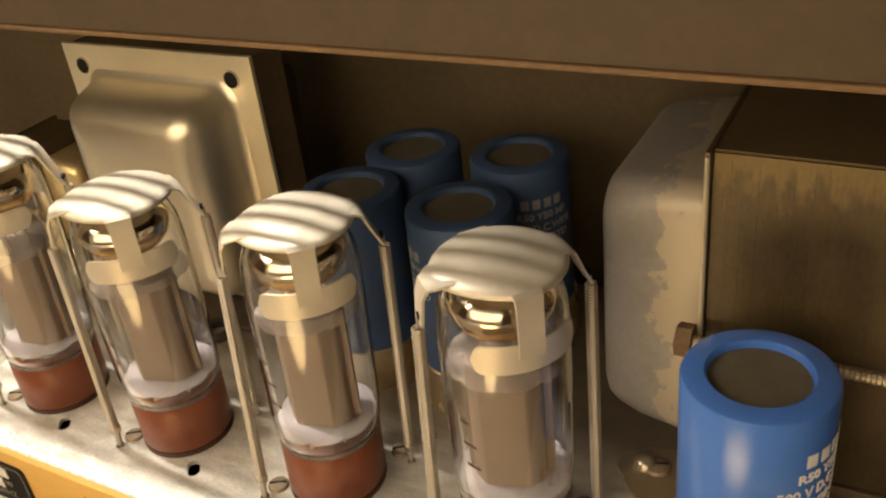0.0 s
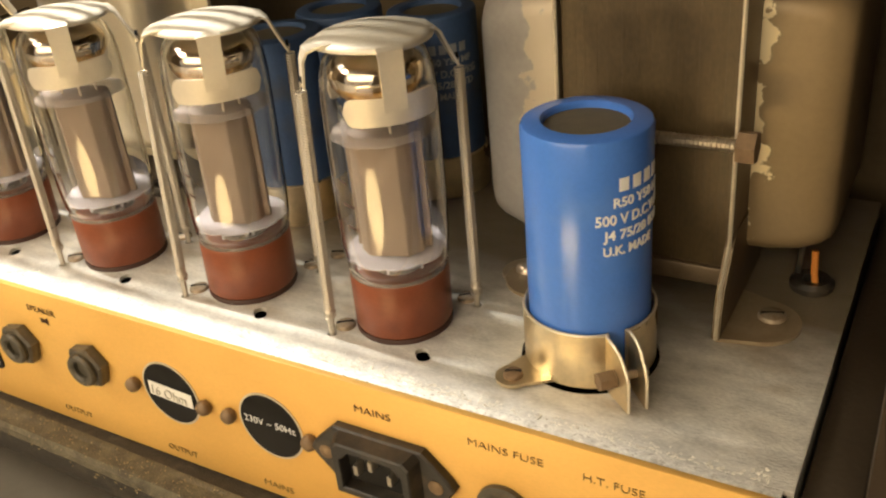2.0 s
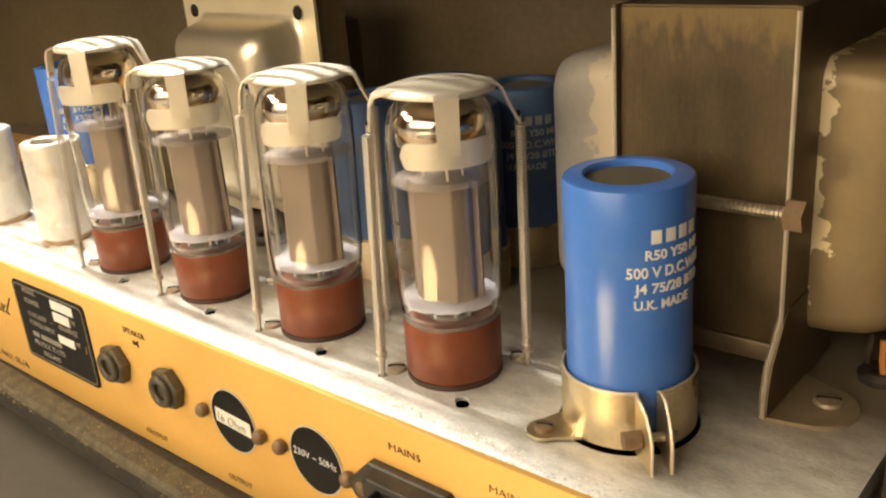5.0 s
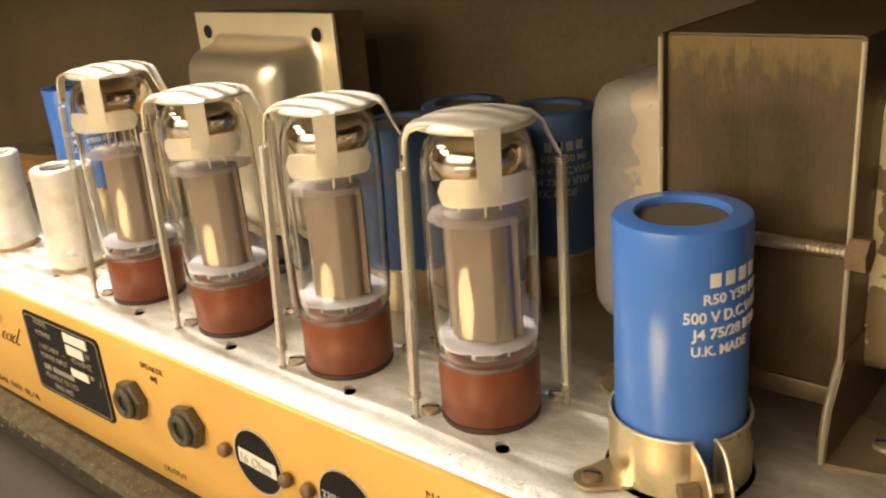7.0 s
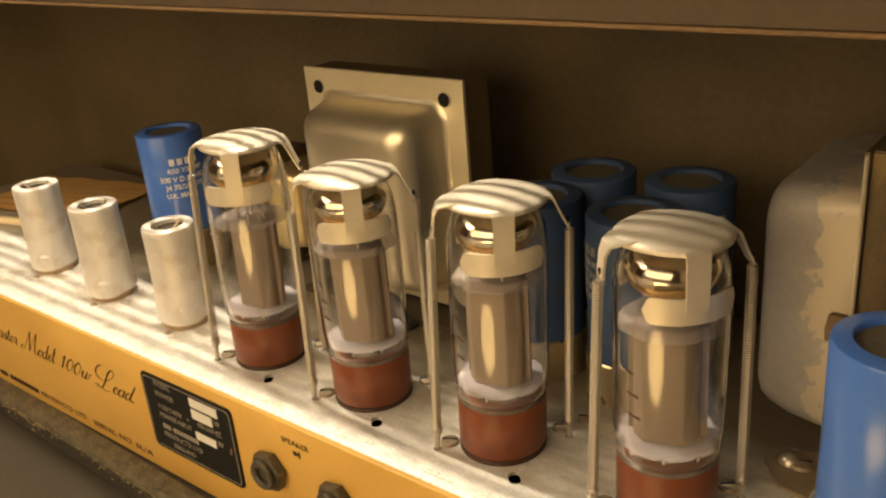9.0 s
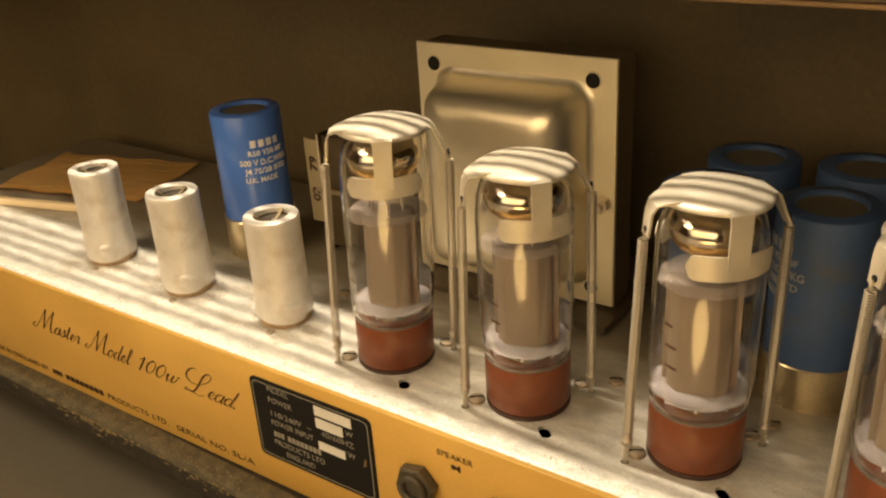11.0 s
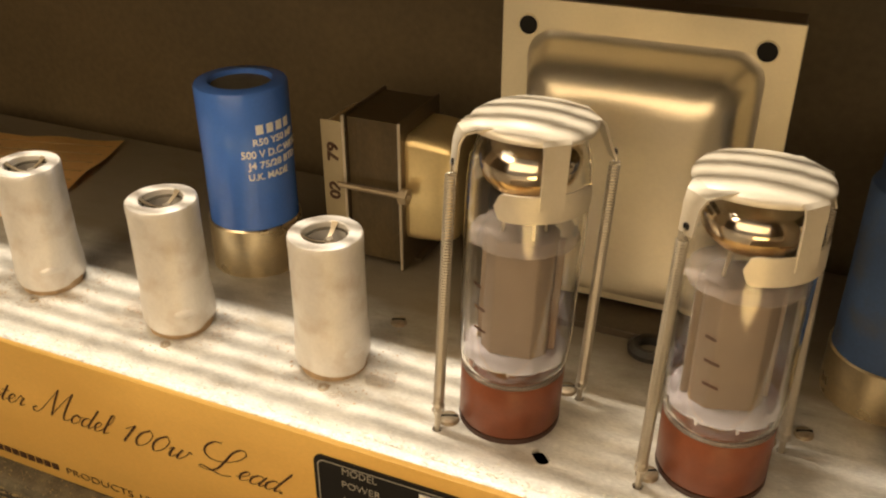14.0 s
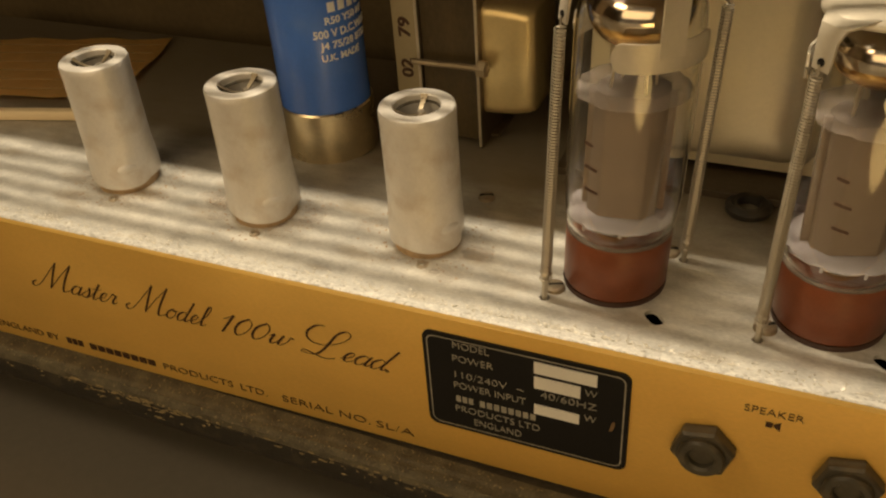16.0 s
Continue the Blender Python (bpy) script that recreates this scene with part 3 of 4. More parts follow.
    for x0, w in [(-0.4111 + 0.0029 * k, 0.0021) for k in range(3)] + [(-0.3995 + 0.0040 * k, 0.0031) for k in range(8)]:
        part("printed_bar", box(0, w, 0.0002, 0.0030, 0, 0.0002), M_INK, p, at=on_panel(x0, z), smooth=False)
    words("PRODUCTS", -0.3645, -0.3335, z, 0.0031)
    words("LTD.", -0.3300, -0.3190, z, 0.0031)
    words("SERIAL NO.", -0.3125, -0.2775, z, 0.0032)
    words("SL/A", -0.2750, -0.2611, z, 0.0032)

    # rating plate
    q = part("rating_plate", prism(round_rect(0.0645, 0.0398, 0.0030), 0, 0.0006), M_BLACK_PLATE, c, "black enamel rating plate",
             at=on_panel(-0.2218, -0.0249, -0.00125), smooth=False)
    rim = bmesh.new()
    o, i_ = round_rect(0.0618, 0.0371, 0.0026), round_rect(0.0610, 0.0363, 0.0023)
    a = [rim.verts.new((x, y, 0.0008)) for x, y in o]
    b = [rim.verts.new((x, y, 0.0008)) for x, y in i_]
    for k in range(len(o)):
        rim.faces.new((a[k], a[(k + 1) % len(o)], b[(k + 1) % len(o)], b[k]))
    part("border_line", rim, M_SILVER_INK, q, smooth=False)

    def plate_words(text, x0, x1, y, h):
        part("lettering", lettering(text, h, width=x1 - x0, weight=-0.00006), M_SILVER_INK, q, at=pose(x0, y, 0.0007), smooth=False)

    for text, x0, x1, y in (("MODEL", -0.0222, -0.0105, 0.0150), ("POWER", -0.0225, -0.0094, 0.0096), ("110/240V", -0.0221, -0.0051, 0.0030), ("~", -0.0020, 0.0004, 0.0030),
                            ("40/60HZ", 0.0056, 0.0227, 0.0029), ("POWER INPUT", -0.0226, 0.0008, -0.0016), ("W", 0.0190, 0.0227, 0.0080), ("W", 0.0190, 0.0227, -0.0023),
                            ("PRODUCTS LTD", -0.0226, 0.0053, -0.0118), ("ENGLAND", -0.0164, -0.0007, -0.0164)):
        plate_words(text, x0, x1, y, 0.0028)
    for x0, w in [(-0.0221 + 0.0021 * k, 0.0015) for k in range(3)] + [(-0.0142 + 0.00236 * k, 0.0017) for k in range(8)]:
        part("printed_bar", box(x0, x0 + w, -0.0073, -0.0048, 0.0007, 0.0009), M_SILVER_INK, q, smooth=False)
    for x0, x1, y0, y1 in ((0.0036, 0.0225, 0.0126, 0.0170), (0.0036, 0.0177, 0.0066, 0.0112), (0.0036, 0.0176, -0.0041, -0.0002)):
        part("blank_field", box(x0, x1, y0, y1, 0.0006, 0.0010), M_WHITE, q, smooth=False)
    chip = [(0.0266, -0.0040), (0.0278, -0.0034), (0.0284, -0.0012), (0.0282, 0.0004), (0.0274, -0.0004), (0.0270, -0.0022)]
    part("chip", prism(chip, 0.0006, 0.0009), M_RAIL_EDGE, q, "chip in the enamel", smooth=False)
    return c


def jack_socket(x, z):
    j = thing("jack_socket", "dusty black plastic jack socket with a hexagonal nut", "socket", (x, -0.0013, z), group="rear panel sockets")
    hexa = [(0.0090 * math.cos(radians(60 * k + 12)), 0.0090 * math.sin(radians(60 * k + 12))) for k in range(6)]
    bm = loft([[(a * 0.94, b * 0.94, 0) for a, b in hexa], [(a, b, 0.0008) for a, b in hexa], [(a, b, 0.0038) for a, b in hexa], [(a * 0.92, b * 0.92, 0.0046) for a, b in hexa]])
    part("nut", bm, M_NUT, j, smooth=False, at=FACE)
    part("barrel", lathe([(0.0036, 0.0038), (0.0064, 0.0038), (0.0066, 0.0060), (0.0060, 0.0068), (0.0044, 0.0068), (0.0036, 0.0060)], 28, closed=True), M_NUT, j, at=FACE)
    part("bore", cyl(0.0036, 0.0040, 0.0044, 20), M_HOLE, j, at=FACE)


def selector(x, z, text, sticker):
    s = thing("selector_disc", "round black selector socket" + (" with a white handwritten sticker" if sticker else " with white voltage print"), "selector",
              (x, -0.0013, z), group="selector discs")
    part("rim", lathe([(0.0124, 0), (0.0131, 0), (0.0131, 0.0003), (0.0124, 0.0003)], 44, closed=True), M_WORN_EDGE, s, "bright edge of the hole", at=FACE)
    part("disc", lathe([(0, 0.0002), (0.0119, 0.0002), (0.0122, 0.0004), (0.0125, 0.0002), (0.0125, 0)], 44), M_BLACK_PLATE, s, at=FACE)
    for dx in (-0.0169, 0.0167):
        part("knob_screw", lathe([(0, 0), (0.0022, 0), (0.0027, 0.0008), (0.0028, 0.0022), (0.0023, 0.0034), (0.0012, 0.0041), (0, 0.0043)], 18), M_RUSTY, s, "dusty brown round screw",
             at=Matrix.Translation((dx, 0, 0)) @ FACE)
    if sticker:
        part("sticker", box(-0.0098, 0.0104, -0.0030, 0.0030, 0.0005, 0.0007), M_WHITE, s, "white paper sticker", smooth=False, at=FACE @ pose(0, 0, 0, 0, 0, -3))
        part("lettering", lettering("16 Ohm", 0.0042, width=0.0160, slant=0.15, weight=-0.00010), M_SILVER_INK, s, smooth=False, at=FACE @ pose(-0.0086, -0.0018, 0.0009, 0, 0, -3))
    else:
        part("lettering", lettering(text, 0.0028, width=0.0212, weight=-0.00004), M_WHITE_PRINT, s, smooth=False, at=FACE @ pose(-0.0108, -0.0003, 0.0005))


def mains_inlet():
    s = thing("mains_inlet", "black plastic three-pin mains inlet", "socket", (-0.0034, -0.0013, -0.0272))
    wing = [(-0.0258, 0.0), (-0.0238, 0.0030), (-0.0156, 0.0112), (0.0156, 0.0112), (0.0238, 0.0030), (0.0258, 0.0), (0.0238, -0.0030), (0.0156, -0.0112), (-0.0156, -0.0112), (-0.0238, -0.0030)]
    bm = loft([[(a, b, 0) for a, b in wing], [(a, b, 0.0026) for a, b in wing], [(a * 0.97, b * 0.96, 0.0032) for a, b in wing]])
    part("flange", bm, M_BLACKPLASTIC, s, smooth=False, at=FACE)
    # tapered shroud round a six-sided well
    def hexa(w, h, cut, z):
        return [(-w, -h, z), (w, -h, z), (w, h - cut, z), (w - cut, h, z), (cut - w, h, z), (-w, h - cut, z)]

    bm = bmesh.new()
    rings = [[bm.verts.new(p) for p in o] for o in (hexa(0.0152, 0.0108, 0.0020, 0.0030), hexa(0.0138, 0.0098, 0.0020, 0.0076), hexa(0.0133, 0.0093, 0.0022, 0.0081),
                                                    hexa(0.0112, 0.0074, 0.0036, 0.0081), hexa(0.0109, 0.0071, 0.0036, 0.0076), hexa(0.0108, 0.0070, 0.0036, 0.0034))]
    for p, q in zip(rings, rings[1:]):
        for k in range(6):
            bm.faces.new((p[k], p[(k + 1) % 6], q[(k + 1) % 6], q[k]))
    part("shroud", bm, M_BLACKPLASTIC, s, smooth=False, at=FACE)
    part("well", box(-0.0109, 0.0109, -0.0071, 0.0071, 0.0033, 0.0036), M_HOLE, s, smooth=False, at=FACE)
    for dx, dy in ((-0.0060, 0.0003), (-0.0004, 0.0036), (0.0060, 0.0003)):
        part("pin", box(dx - 0.0008, dx + 0.0008, dy - 0.0018, dy + 0.0018, 0.0036, 0.0072, 0.0003), M_ZINC, s, smooth=False, at=FACE)
    for dx in (-0.0196, 0.0196):
        part("screw", lathe([(0, 0), (0.0025, 0), (0.0025, 0.0004), (0.0014, 0.0009), (0, 0.0010)], 18), M_RUSTY, s, at=FACE @ pose(dx, 0, 0.0031))


def fuse_holder(x):
    s = thing("fuse_holder", "round grey-brown screw-in fuse holder", "fuse holder", (x, -0.0013, -0.0300), group="fuse holders")
    part("collar", lathe([(0, 0), (0.0088, 0), (0.0088, 0.0016), (0.0075, 0.0022), (0, 0.0022)], 32), M_NUT, s, at=FACE)
    part("cap", cyl(0.0066, 0.0022, 0.0120, 32, 0.0012), M_NUT, s, at=FACE)


# ---- blue capacitor cans ----
def wrap(bm, r, turn, z):
    """Bends flat lettering round an upright cylinder."""
    for v in bm.verts:
        a = turn + v.co.x / r
        rr = r + v.co.z
        v.co = Vector((rr * math.cos(a), rr * math.sin(a), z + v.co.y))
    return bm


def capacitor(name, label, at, turn=-60.0, clamp="ring", parts_label="gold-tinted steel ring clamp", sleeve=None, top=0.0733, ring=0.0172):
    r = 0.0174
    c = thing(name, label, "capacitor", at, group="blue capacitor cans")
    prof = [(0.0112, top - 0.0022), (0.0114, top - 0.0006), (0.0120, top), (r - 0.0012, top - 0.0002), (r - 0.0004, top - 0.0006), (r, top - 0.0015), (r - 0.0002, 0.040), (r, 0.0155), (r, 0.002), (0, 0.002)]
    part("sleeve", lathe(prof, 56), sleeve or M_BLUE, c, "blue shrunk plastic sleeve")
    part("top_disc", lathe([(0, top - 0.0018), (0.0113, top - 0.0018), (0.0113, top - 0.0034)], 40), M_TOPDISC, c, "brown fibre end disc")
    t0 = radians(turn)
    print_ = M_SHADED_PRINT if sleeve else M_WHITE_PRINT
    zz, rr = 0.0592, r + 0.0001
    for k in range(4):
        b = box(-0.0055 + 0.0041 * k, -0.0027 + 0.0041 * k, 0.0, 0.0036, 0, 0.00012)
        bmesh.ops.subdivide_edges(b, edges=b.edges[:], cuts=1)
        part("printed_bar", wrap(b, rr, t0, zz), print_, c, "white printed bar", smooth=False)
    for text, x0, w, dz, h in (("R50 Y50 MF", -0.0070, 0.0190, -0.0042, 0.0026), ("500 V D.C.WKG", -0.0118, 0.0265, -0.0090, 0.0029), ("J4 75/28 BTD", -0.0098, 0.0225, -0.0133, 0.0027), ("U.K. MADE", -0.0098, 0.0165, -0.0178, 0.0026)):
        bm = lettering(text, h, width=w, weight=0.00008)
        for v in bm.verts:
            v.co.x += x0
        part("lettering", wrap(bm, rr, t0, zz + dz), print_, c, "white print", smooth=False)
    if clamp == "ring":
        part("clamp_ring", lathe([(r + 0.0001, 0.0), (r + 0.0009, 0.0), (r + 0.0009, ring - 0.0006), (r + 0.0003, ring), (r + 0.0001, ring - 0.0006)], 48, closed=True), M_CLAMP, c, parts_label)
    return c


def front_clamp(c):
    """Split clamp with two bent ears, a bolt through them and a foot with a screw."""
    r = 0.0182
    ear = radians(-45)
    gap = radians(7.5)
    bm = bmesh.new()
    n = 56
    a0, a1 = ear + gap, ear - gap + 2 * math.pi
    rings = []
    for i in range(n + 1):
        a = a0 + (a1 - a0) * i / n
        rings.append([bm.verts.new((rr * math.cos(a), rr * math.sin(a), z)) for rr, z in
                      ((r, 0.0005), (r + 0.0009, 0.0005), (r + 0.0009, 0.0175), (r, 0.0175))])
    for p, q in zip(rings, rings[1:]):
        for k in range(4):
            bm.faces.new((p[k], q[k], q[(k + 1) % 4], p[(k + 1) % 4]))
    bm.faces.new(rings[0])
    bm.faces.new(rings[-1][::-1])
    clamp = part("clamp_band", bm, M_CLAMP, c, "gold-tinted split steel clamp")
    part("worn_edge", sweep([((r + 0.0004) * math.cos(a0 + (a1 - a0) * i / 40), (r + 0.0004) * math.sin(a0 + (a1 - a0) * i / 40), 0.0176) for i in range(41)], 0.0005, 6), M_WORN_EDGE, clamp, "bright worn rim")
    d = Vector((math.cos(ear), math.sin(ear), 0))
    w = Vector((-d.y, d.x, 0))
    for s in (1, -1):
        # ear: bent out of the band, its upper corner cut off, its tip turned a little inwards
        a = ear + s * gap
        base = Vector(((r + 0.0004) * math.cos(a), (r + 0.0004) * math.sin(a), 0))
        b = bmesh.new()
        rows = []
        for u, z1, off in ((-0.0006, 0.0175, 0.0), (0.0012, 0.0175, 0.0004), (0.0050, 0.0172, 0.0003), (0.0082, 0.0158, 0.0), (0.0112, 0.0122, -0.0002), (0.0122, 0.0098, -0.0003), (0.0124, 0.0010, -0.0003)):
            p0 = base + d * u + w * s * off
            rows.append([b.verts.new(p0 + Vector((0, 0, 0.0005))), b.verts.new(p0 + Vector((0, 0, z1))),
                         b.verts.new(p0 + w * s * 0.0010 + Vector((0, 0, z1))), b.verts.new(p0 + w * s * 0.0010 + Vector((0, 0, 0.0005)))])
        for p, q in zip(rows, rows[1:]):
            for k in range(4):
                b.faces.new((p[k], q[k], q[(k + 1) % 4], p[(k + 1) % 4]))
        b.faces.new(rows[0][::-1])
        b.faces.new(rows[-1])
        e = part("ear", b, M_CLAMP, clamp, smooth=False)
        part("worn_edge", sweep([base + d * u + w * s * (off + 0.0005) + Vector((0, 0, z1)) for u, z1, off in
             ((-0.0006, 0.0176, 0.0), (0.0012, 0.0176, 0.0004), (0.0050, 0.0173, 0.0003), (0.0082, 0.0159, 0.0), (0.0112, 0.0123, -0.0002), (0.0124, 0.0098, -0.0003), (0.0125, 0.0006, -0.0003))], 0.0005, 6), M_WORN_EDGE, e, "bright worn edge")
    mid = d * (r + 0.0062) + Vector((0, 0, 0.0078))
    part("clamp_bolt", sweep([mid - w * 0.0068, mid + w * 0.0060], 0.0013, 10), M_ZINC, clamp)
    part("bolt_head", sweep([mid - w * 0.0085, mid - w * 0.0038], 0.0027, 6), M_RUSTY, clamp, smooth=False)
    foot = [(-0.0152 + 0.0052 * math.cos(radians(t)), -0.0209 + 0.0052 * math.sin(radians(t))) for t in range(130, 331, 20)]
    foot += [(-0.0040, -0.0186), (-0.0100, -0.0160), (-0.0160, -0.0100)]
    part("clamp_foot", prism(foot, 0.0002, 0.0012), M_CLAMP, clamp, smooth=False)
    screw(clamp, -0.0152, -0.0209, 0.0012, 0.0029, M_RUSTY)


# ---- output valves ----
def valve(at, turn, rise, lean=(0.0, 0.0)):
    """rise: how much taller the glass of this one stands; lean: how far its top leans over, for each metre of height."""
    v = thing("output_valve", "glass power valve with a red-brown base and spring retainer", "valve", at, turn, group="output valves")
    k = 1 + rise / 0.073

    def Z(z):
        return 0.0212 + (z - 0.0212) * k if z > 0.0212 else z

    def up(prof):
        return [(r_, Z(z_)) for r_, z_ in prof]

    part("socket", lathe([(0, 0), (0.0156, 0), (0.0157, 0.0008), (0.0155, 0.0017), (0, 0.0017)], 40), M_SOCKET, v, "dark socket rim")
    part("base", lathe([(0, 0.0017), (0.0151, 0.0017), (0.0156, 0.0026), (0.0157, 0.0195), (0.0153, 0.0204), (0, 0.0204)], 48), M_BASE, v, "red-brown phenolic base")
    part("base_collar", lathe([(0.0142, 0.0206), (0.0157, 0.0204), (0.0157, 0.0209), (0.0148, 0.0212)], 48, closed=True), M_STEM, v, "thin dull collar")
    part("glass_stem", lathe([(0, 0.0228), (0.0046, 0.0226), (0.0074, 0.0215), (0.0080, 0.0205), (0, 0.0205)], 32), M_STEM, v, "grey pressed glass stem")
    outer = [(0.0140, 0.0208), (0.0154, 0.0216), (0.0163, 0.0245), (0.0168, 0.0320), (0.0170, 0.0600), (0.0169, 0.0760), (0.0163, 0.0825), (0.0146, 0.0872), (0.0117, 0.0900), (0.0070, 0.0914), (0.0, 0.0918)]
    t = 0.0008
    inner = [(max(0.0, r_ - t) if z_ < 0.088 else max(0.0, r_ - 0.0005), z_ if z_ < 0.088 else z_ - t) for r_, z_ in outer]
    g = part("bulb", lathe(up(outer + inner[::-1]), 56, closed=True), M_GLASS, v, "clear glass envelope", angle=60)
    g.visible_shadow = False
    # silvered dome with an amber lower edge
    def ball(a):
        """The silvered cloud: a flattened ball, its top following the glass."""
        return 0.0139 * math.cos(radians(a)), 0.0828 + (0.0076 if a > 0 else 0.0104) * math.sin(radians(a))

    part("getter", lathe(up([ball(a) for a in range(-14, 91, 8)]), 48), M_GETTER, v, "mirror-silver getter dome")
    part("getter_edge", lathe(up([ball(a) for a in (-70, -62, -54, -46, -38, -30, -22, -14)]), 48), M_GETTER_EDGE, v, "amber getter edge")
    # jagged mica discs
    for z, r_ in ((0.0264, 0.0160), (0.0650, 0.0159)):
        n = 108
        rnd = random.Random(int(z * 1e5))
        rim = []
        for q in range(n):
            rr = r_ * (0.985 - 0.045 * max(0, math.sin(9 * 2 * math.pi * q / n)) ** 3 - 0.02 * rnd.random() ** 3)
            rim.append((rr * math.cos(2 * math.pi * q / n), rr * math.sin(2 * math.pi * q / n)))
        part("mica_disc", prism(rim, z, z + 0.0004), M_MICA if z < 0.05 else M_MICA_THIN, v, "white jagged mica disc", smooth=False)
    # anode: flattened octagon with folded seams, set askew in the envelope
    oct_ = [(-0.0098, -0.0034), (-0.0060, -0.0074), (0.0060, -0.0074), (0.0098, -0.0034), (0.0098, 0.0034), (0.0060, 0.0074), (-0.0060, 0.0074), (-0.0098, 0.0034)]
    bm = prism(oct_, 0.0269, 0.0648)
    bmesh.ops.bevel(bm, geom=[e for e in bm.edges if abs(e.verts[0].co.z - e.verts[1].co.z) > 0.01], offset=0.0006, segments=2, profile=0.5, affect="EDGES")
    for sx in (-1, 1):
        box(sx * 0.0097, sx * 0.0118, -0.0006, 0.0006, 0.0271, 0.0644, bm=bm)
    part("anode", bm, M_ANODE, v, "brown-grey folded anode", angle=25, at=pose(0, 0, 0, 0, 0, 18))
    for x, y in ((-0.005, -0.0035), (0.005, -0.0035), (-0.005, 0.0035), (0.005, 0.0035)):
        part("lead_wire", sweep([(x, y, 0.0208), (x * 1.1, y * 1.1, 0.0264)], 0.0005, 5), M_ZINC, v)
        part("support_wire", sweep([(x, y, 0.0652), (x * 0.8, y * 0.8, Z(0.0760))], 0.0004, 5), M_ZINC, v)
    for k2 in range(5):
        a_ = radians(-150 + 42 * k2)
        part("mica_tag", box(-0.0004, 0.0004, -0.0001, 0.0001, 0.0248, 0.0265), M_MICA, v, smooth=False, at=pose(0.0148 * math.cos(a_), 0.0148 * math.sin(a_), 0, 0, 0, math.degrees(a_) + 90))
    for q, z in enumerate((0.0395, 0.0465, 0.0535)):
        b = box(-0.0026, 0.0016 - 0.0012 * (q == 2), 0, 0.0009, 0, 0.0001)
        bmesh.ops.subdivide_edges(b, edges=b.edges[:], cuts=1)
        for vert in b.verts:
            vert.co.y += 0.15 * -vert.co.x
        part("printed_bar", wrap(b, 0.01675, radians(-97 - 2 * q), z), M_INK, v, "small dark printed mark", smooth=False)
    # retainer: domed cap, two T straps that hug the glass, two arms out to the springs
    plate = lathe(up([(0, 0.0946), (0.0050, 0.0945), (0.0095, 0.0942), (0.0106, 0.0938), (0.0140, 0.0935), (0.0164, 0.0929), (0.0174, 0.0923), (0.0177, 0.0917), (0.0176, 0.0911), (0.0171, 0.0911), (0.0170, 0.0915), (0.0160, 0.0921), (0.0122, 0.0925), (0, 0.0931)]), 64)
    # the plate is nearly round, cut straighter between the arm and the strap on the rear side
    for vert in plate.verts:
        reach = math.hypot(vert.co.x, vert.co.y)
        if reach > 0.006:
            turned = (math.degrees(math.atan2(vert.co.y, vert.co.x)) - 49 + 45) % 360
            off = abs(turned % 90 - 45)
            cut = 0.46 if 225 <= turned < 315 else 0.12
            square = math.cos(radians(45)) / math.cos(radians(45 - off))
            f = 1 - cut * (1 - square) * min(1.0, (reach - 0.006) / 0.006)
            vert.co.x *= f
            vert.co.y *= f
    cap = part("retainer_cap", plate, M_CAP, v, "beige pressed-steel retainer cap")
    for a in (-40, 140):
        d = Vector((math.cos(radians(a)), math.sin(radians(a)), 0))
        s = Vector((-d.y, d.x, 0))
        pts = [d * r_ + Vector((0, 0, Z(z_))) for r_, z_ in ((0.0163, 0.0926), (0.0174, 0.0918), (0.0177, 0.0895), (0.0177, 0.0800), (0.0177, 0.0757))]
        part("strap", strap(pts, [0.0074, 0.0072, 0.0068, 0.0067, 0.0068], s), M_CAP, cap)
        bm = bmesh.new()
        rows, n = [], 24
        for i in range(n + 1):
            u = -1 + 2 * i / n
            aa = radians(a + u * 49)
            h = 0.0037 * math.sqrt(max(0.0, 1 - max(0, (abs(u) - 0.80) / 0.20) ** 2)) + 0.0002
            rows.append([bm.verts.new((rr * math.cos(aa), rr * math.sin(aa), Z(0.0757) + zz)) for rr, zz in ((0.0173, -h), (0.0180, -h), (0.0180, h), (0.0173, h))])
        for p, q in zip(rows, rows[1:]):
            for m_ in range(4):
                bm.faces.new((p[m_], q[m_], q[(m_ + 1) % 4], p[(m_ + 1) % 4]))
        part("hug_band", bm, M_CAP, cap)
    for a, reach, low in ((228, 0.0211, 0.0812), (48, 0.0238, 0.0800)):
        d = Vector((math.cos(radians(a)), math.sin(radians(a)), 0))
        s = Vector((-d.y, d.x, 0))
        low = Z(low)
        bend = ((0.0125, 0.0929), (0.0168, 0.0923), (0.0192, 0.0912), (0.0204, 0.0885)) if a > 180 else ((0.0125, 0.0929), (0.0168, 0.0922), (0.0186, 0.0907), (0.0212, 0.0850))
        pts = [d * r_ + Vector((0, 0, Z(z_))) for r_, z_ in bend] + [d * reach + Vector((0, 0, low))]
        part("arm", strap(pts, [0.0128, 0.0108, 0.0076, 0.0060, 0.0052], s), M_CAP, cap)
        part("arm_hole", sweep([d * (reach + 0.0005) + Vector((0, 0, low + 0.0020)), d * (reach - 0.0005) + Vector((0, 0, low + 0.0020))], 0.0010, 12), M_HOLE, cap)
        # spring from the arm down to its hole
        foot = Vector((-0.0173, -0.0166, 0)) if a > 180 else Vector((0.0185, 0.0150, 0))
        foot = Matrix.Rotation(-radians(turn), 3, "Z") @ foot
        head = d * (reach + 0.0006) + Vector((0, 0, low + 0.0016))
        foot_z = foot + Vector((0, 0, -0.001))
        axis = head - foot_z
        top_, bot = foot_z + axis * 0.965, foot_z + axis * (0.11 if a > 180 else 0.09)
        ax = axis.normalized()
        u = ax.orthogonal().normalized()
        w = ax.cross(u)
        turns, per = 84, 8
